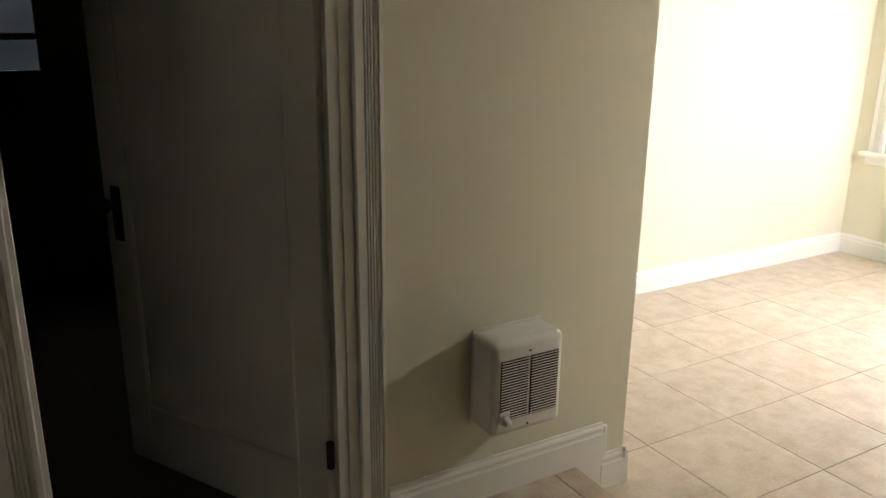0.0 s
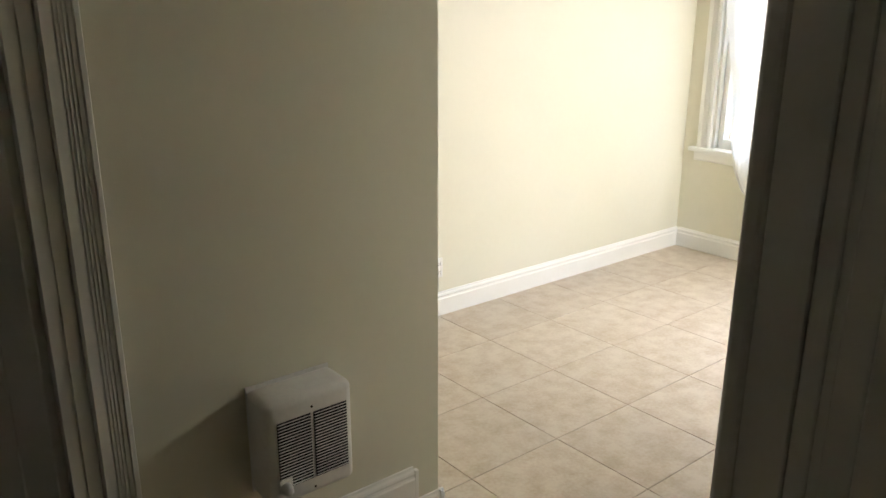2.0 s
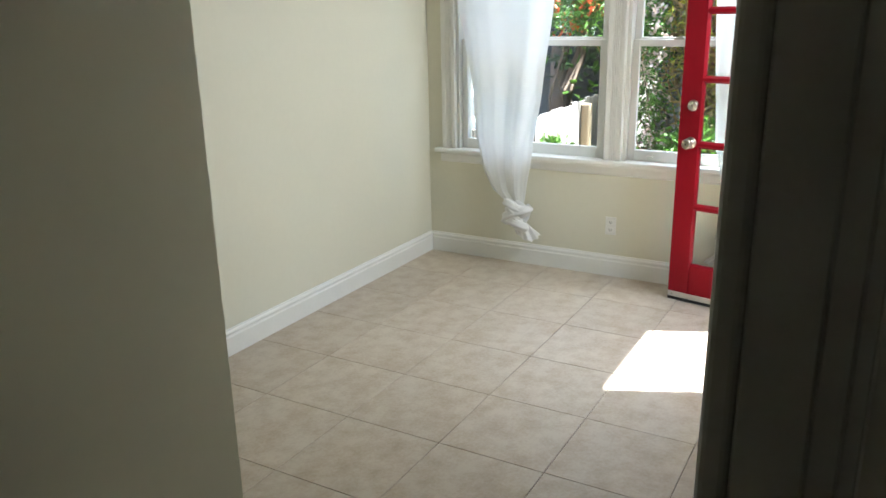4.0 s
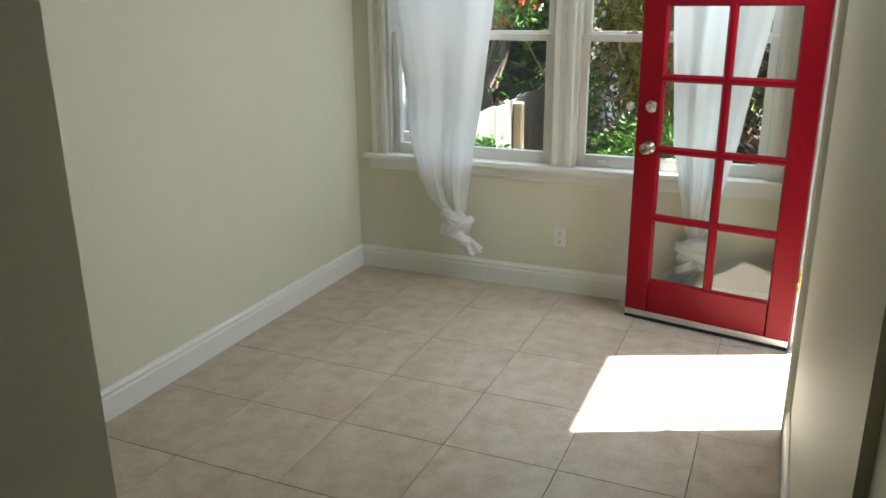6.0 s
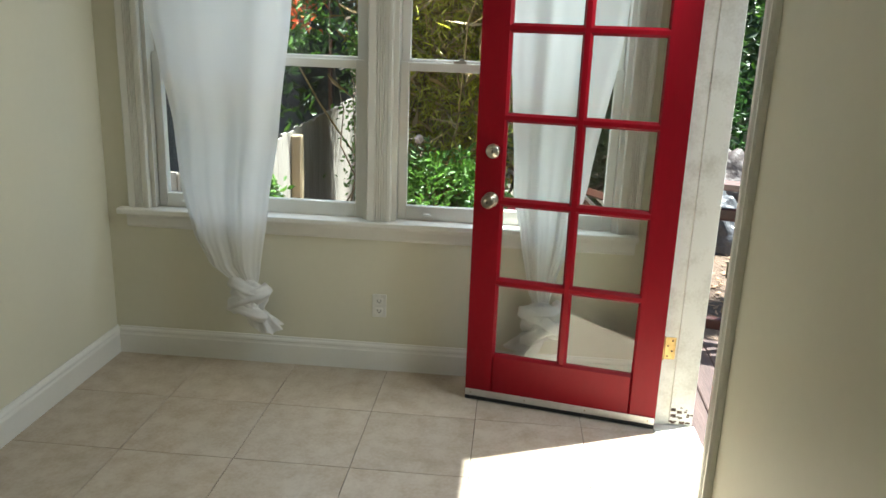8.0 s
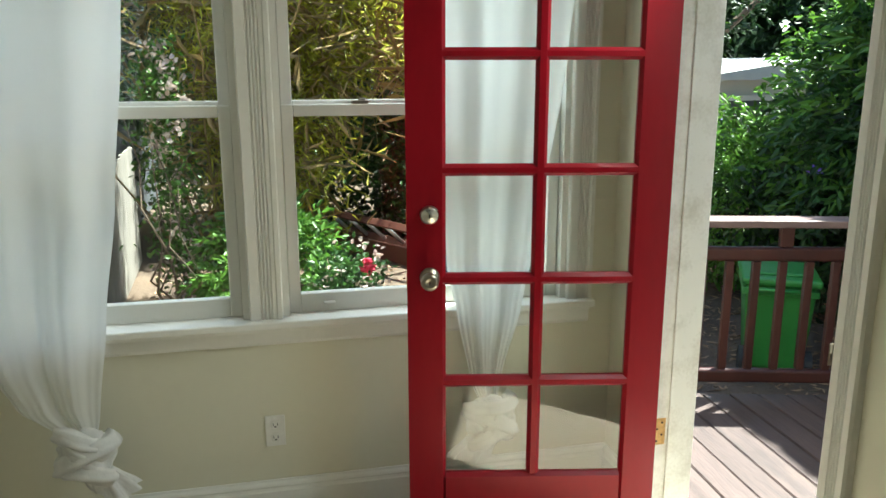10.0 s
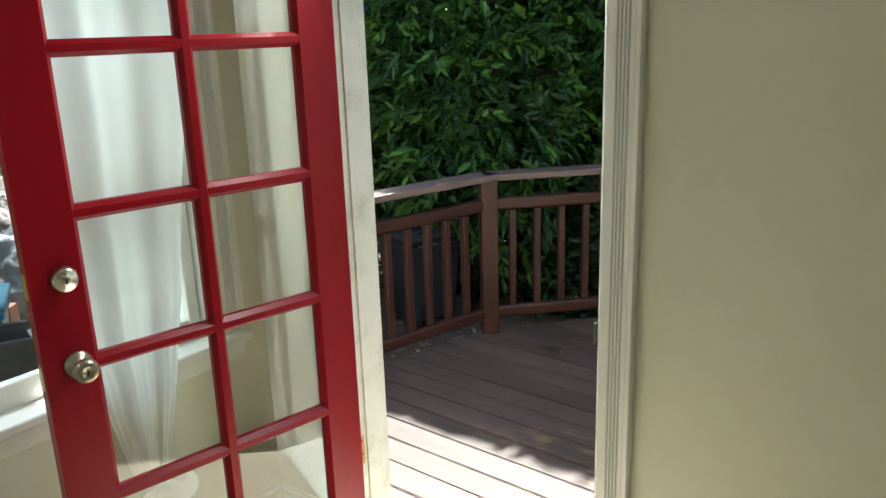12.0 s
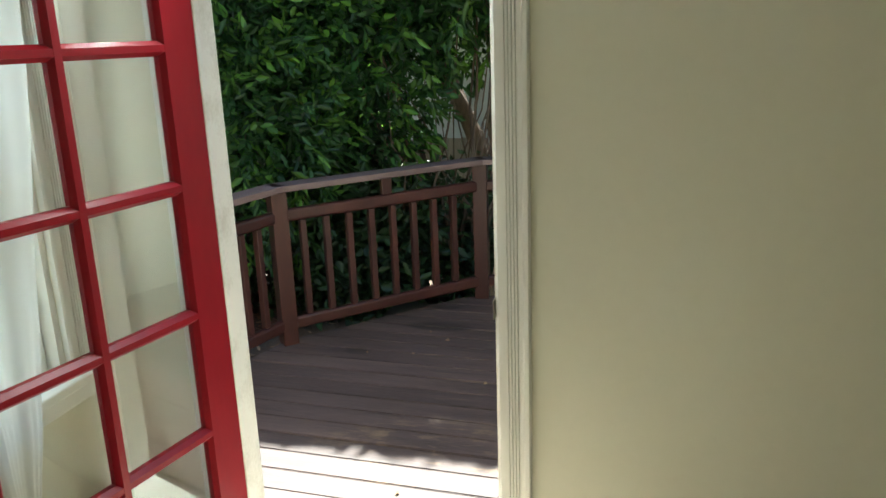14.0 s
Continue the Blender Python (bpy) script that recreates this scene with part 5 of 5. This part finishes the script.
def woods(name, x0, x1, y0, y1, top, seed):
    """A far wall of foliage with an uneven front and top."""
    rr = np.random.default_rng(seed)
    n = 9000
    p = np.column_stack([rr.uniform(x0, x1, n), rr.uniform(y0, y1, n), GZ + (top - GZ) * rr.uniform(0, 1, n) ** 0.9])
    p[:, 2] *= 1 + 0.15 * np.sin(p[:, 0] * 0.9 + p[:, 1] * 0.8)
    w_ = new(name, leaf_mesh(name, p, 0.75, 0.5, LEAFD, rr, droop=0.2))
    return tagged(w_, "dark distant woods closing the garden", "woods", kind="stuff")


woods("far_woods", 20.0, 23.0, -16.0, 14.0, 8.0, 1)
woods("far_woods", 0.0, 20.0, -13.5, -11.0, 8.0, 2)
woods("far_woods", 9.0, 21.0, 10.0, 12.5, 8.0, 3)
# The sun reaches this wall, so its shade is put into the dark colour.
sided_house("house", -2.2, 2.6, 6.0, 8.0, 3.4, GREYWALL, "clapboard house seen through the dim room's window, coloured dark for shade", pitch=0.15)
dw = thing("window_3", "small window glowing blue-grey in the dark room", "window", kind="structure")
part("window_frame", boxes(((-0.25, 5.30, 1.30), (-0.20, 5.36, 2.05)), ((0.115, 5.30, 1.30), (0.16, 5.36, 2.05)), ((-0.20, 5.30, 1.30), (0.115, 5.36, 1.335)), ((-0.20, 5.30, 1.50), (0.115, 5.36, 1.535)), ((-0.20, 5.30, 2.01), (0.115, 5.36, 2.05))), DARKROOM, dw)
part("pane", boxes(((-0.20, 5.33, 1.335), (0.115, 5.334, 1.50)), ((-0.20, 5.33, 1.535), (0.115, 5.334, 2.01))), WGLASS, dw)


# ---------------------------------------------------------------- garden clutter
def pail(x, y, r, h, label):
    p_ = thing("paint_pail", label, "pail", "paint pails", m=pose(x, y, GZ))
    part("body", lathe(bmesh.new(), [(r * 0.9, 0), (r * 0.93, 0.02), (r, h - 0.03), (r * 1.04, h - 0.03), (r * 1.04, h - 0.012), (r, h - 0.012), (r, h)], Matrix.Identity(4), 24), SIDING, p_, smooth=False)
    part("lid", lathe(bmesh.new(), [(r * 1.06, h), (r * 1.06, h + 0.014), (r * 0.8, h + 0.016), (0.001, h + 0.016)], Matrix.Identity(4), 24), SIDING, p_)
    part("bail", tube(bmesh.new(), [(r * math.cos(a) * 1.02, 0.02 + r * math.sin(a) * 0.2, h - 0.05 - 0.6 * r * math.sin(a)) for a in [math.pi * k / 12 for k in range(13)]], [0.003] * 13, 6), RUNG, p_, smooth=True)
    part("print_band", lathe(bmesh.new(), [(r * 0.97 + 0.002, h * 0.35), (r * 0.99 + 0.002, h * 0.6)], Matrix.Identity(4), 24), GREYWALL, p_, "dark printed band")
    return p_


pail(8.25, -0.62, 0.15, 0.36, "white plastic paint pail with lid on the soil")
pail(8.55, -0.95, 0.15, 0.36, "white plastic paint pail with lid on the soil")
pail(8.75, -0.55, 0.13, 0.30, "white plastic paint pail with lid on the soil")
sh = thing("sawhorse", "pale wooden sawhorse standing among the pails", "sawhorse", m=pose(7.55, -0.30, GZ, 0, 0, 25))
part("beam", boxes(((-0.45, -0.03, 0.33), (0.45, 0.03, 0.40)), bevel=0.004), POSTWOOD, sh)
for sx in (-0.36, 0.36):
    for sy in (-1, 1):
        part("leg", box(bmesh.new(), (-0.02, -0.012, 0), (0.02, 0.012, 0.36), 0.002, m=Matrix.Translation((sx, sy * 0.16, 0)) @ Matrix.Rotation(radians(sy * 22), 4, "X")), POSTWOOD, sh)
# scraps and stains on the deck boards
rs = random.Random(8)
for k in range(9):
    x, y = rs.uniform(4.0, 5.5), rs.uniform(-1.6, 0.7)
    bm = bmesh.new()
    w_ = rs.uniform(0.010, 0.022)
    vs = [bm.verts.new((w_ * math.cos(a) * rs.uniform(0.7, 1.2), 0.6 * w_ * math.sin(a), 0.003 + 0.004 * math.sin(2 * a))) for a in [math.tau * i / 7 for i in range(7)]]
    bm.faces.new(vs)
    r_ = bmesh.ops.extrude_face_region(bm, geom=bm.faces[:])
    for v in r_["geom"]:
        if isinstance(v, bmesh.types.BMVert):
            v.co.z += 0.0015
    ob = part("fallen_leaf", bm, LITTER)
    ob.matrix_world = pose(x, y, DZT + 0.002, 0, 0, rs.uniform(0, 360))
    tagged(ob, "small dry brown leaf on the deck", "leaf", "deck leaves")

# ---------------------------------------------------------------- more garden things
cr = thing("storage_crate", "open black plastic crate with stencilled marks beside the recycling bin", "crate", m=pose(8.30, 0.42, GZ, 0, 0, 62))
part("body", boxes(((-0.27, -0.19, 0.0), (0.27, 0.19, 0.02)), ((-0.27, -0.19, 0.02), (0.27, -0.175, 0.33)), ((-0.27, 0.175, 0.02), (0.27, 0.19, 0.33)), ((-0.27, -0.175, 0.02), (-0.255, 0.175, 0.33)), ((0.255, -0.175, 0.02), (0.27, 0.175, 0.33)), bevel=0.004), BLACKBIN, cr)
part("rim", boxes(((-0.29, -0.21, 0.33), (0.29, -0.175, 0.36)), ((-0.29, 0.175, 0.33), (0.29, 0.21, 0.36)), ((-0.29, -0.175, 0.33), (-0.255, 0.175, 0.36)), ((0.255, -0.175, 0.33), (0.29, 0.175, 0.36)), bevel=0.006, seg=2), BLACKBIN, cr)
part("label_print", boxes(*[((-0.13 + 0.036 * k, -0.1935, 0.13), (-0.105 + 0.036 * k, -0.1905, 0.17)) for k in range(7)]), SIDING, cr, "row of pale stencilled marks")
part("paper", box(bmesh.new(), (-0.10, -0.004, 0), (0.10, 0.004, 0.26), 0.001, m=Matrix.Translation((-0.13, 0.0, 0.15)) @ Matrix.Rotation(radians(24), 4, "Y")), PLASTIC, cr, "white sheet sticking out")

for k, (x, y, w_, h_, rz, lean) in enumerate(((4.62, -2.36, 0.16, 0.78, 20, 12), (4.80, -2.42, 0.06, 1.02, 60, 16), (4.40, -2.38, 0.24, 0.86, 5, 10))):
    ob = part("timber_offcut", box(bmesh.new(), (-w_ / 2, -0.011, 0), (w_ / 2, 0.011, h_), 0.002), POSTWOOD)
    ob.matrix_world = pose(x, y, GZ, 0, 0, rz) @ pose(0, 0, 0, -lean, 0, 0)
    tagged(ob, "pale bare board leaning behind the deck railing", "board", "leaning boards")

pt = thing("plant_pot", "grey metal pot with a bright green plant on the fence post", "plant pot", m=pose(6.86, 3.44, 0.28))
part("body", lathe(bmesh.new(), [(0.075, 0), (0.08, 0.01), (0.10, 0.19), (0.108, 0.195), (0.108, 0.21), (0.095, 0.21), (0.09, 0.16)], Matrix.Identity(4), 24), RUNG, pt, "dull grey metal", smooth=False)
part("label_print", lathe(bmesh.new(), [(0.087, 0.05), (0.097, 0.14)], Matrix.Identity(4), 24), BLUELID, pt, "faded teal label band")
ob = new("leaves", leaf_mesh("leaves", rg.normal(size=(160, 3)) * (0.05, 0.05, 0.04) + np.array((0, 0, 0.23)), 0.07, 0.03, LEAFB, rg, droop=-0.2))
ob.parent = pt
ps = thing("post", "short weathered post carrying a plant pot", "post", m=pose(6.86, 3.44, GZ))
part("shaft", boxes(((-0.05, -0.05, 0.0), (0.05, 0.05, 0.76)), bevel=0.006), FENCE, ps)
part("cap", boxes(((-0.12, -0.12, 0.76), (0.12, 0.12, 0.78)), bevel=0.004), FENCE, ps)

lt_ = thing("lattice", "dark diagonal wooden lattice before the grey house wall", "lattice", m=pose(11.72, 4.15, 0.55, 0, 0, 90))
for k in range(-12, 16):
    for sg, dy in ((1, 0.0), (-1, 0.012)):
        x0 = k * 0.15
        a0, a1 = max(0.0, -x0), min(2.0, 2.2 - x0)
        if a1 - a0 > 0.1:
            p0, p1 = (x0 + a0, a0), (x0 + a1, a1)
            if sg < 0:
                p0, p1 = (2.2 - p0[0], p0[1]), (2.2 - p1[0], p1[1])
            d_ = Vector((p1[0] - p0[0], 0, p1[1] - p0[1]))
            part("slat", box(bmesh.new(), (-0.016, dy - 0.005, 0), (0.016, dy + 0.005, d_.length), m=Matrix.Translation((p0[0], 0, p0[1])) @ Matrix.Rotation(math.atan2(d_.x, d_.z), 4, "Y")), BLACKBIN, lt_)
part("frame", boxes(((-0.04, -0.02, -1.05), (0.0, 0.03, 2.04)), ((2.2, -0.02, -1.05), (2.24, 0.03, 2.04)), ((0.0, -0.02, 2.0), (2.2, 0.03, 2.04)), bevel=0.003), LADDER, lt_, "reddish timber frame")
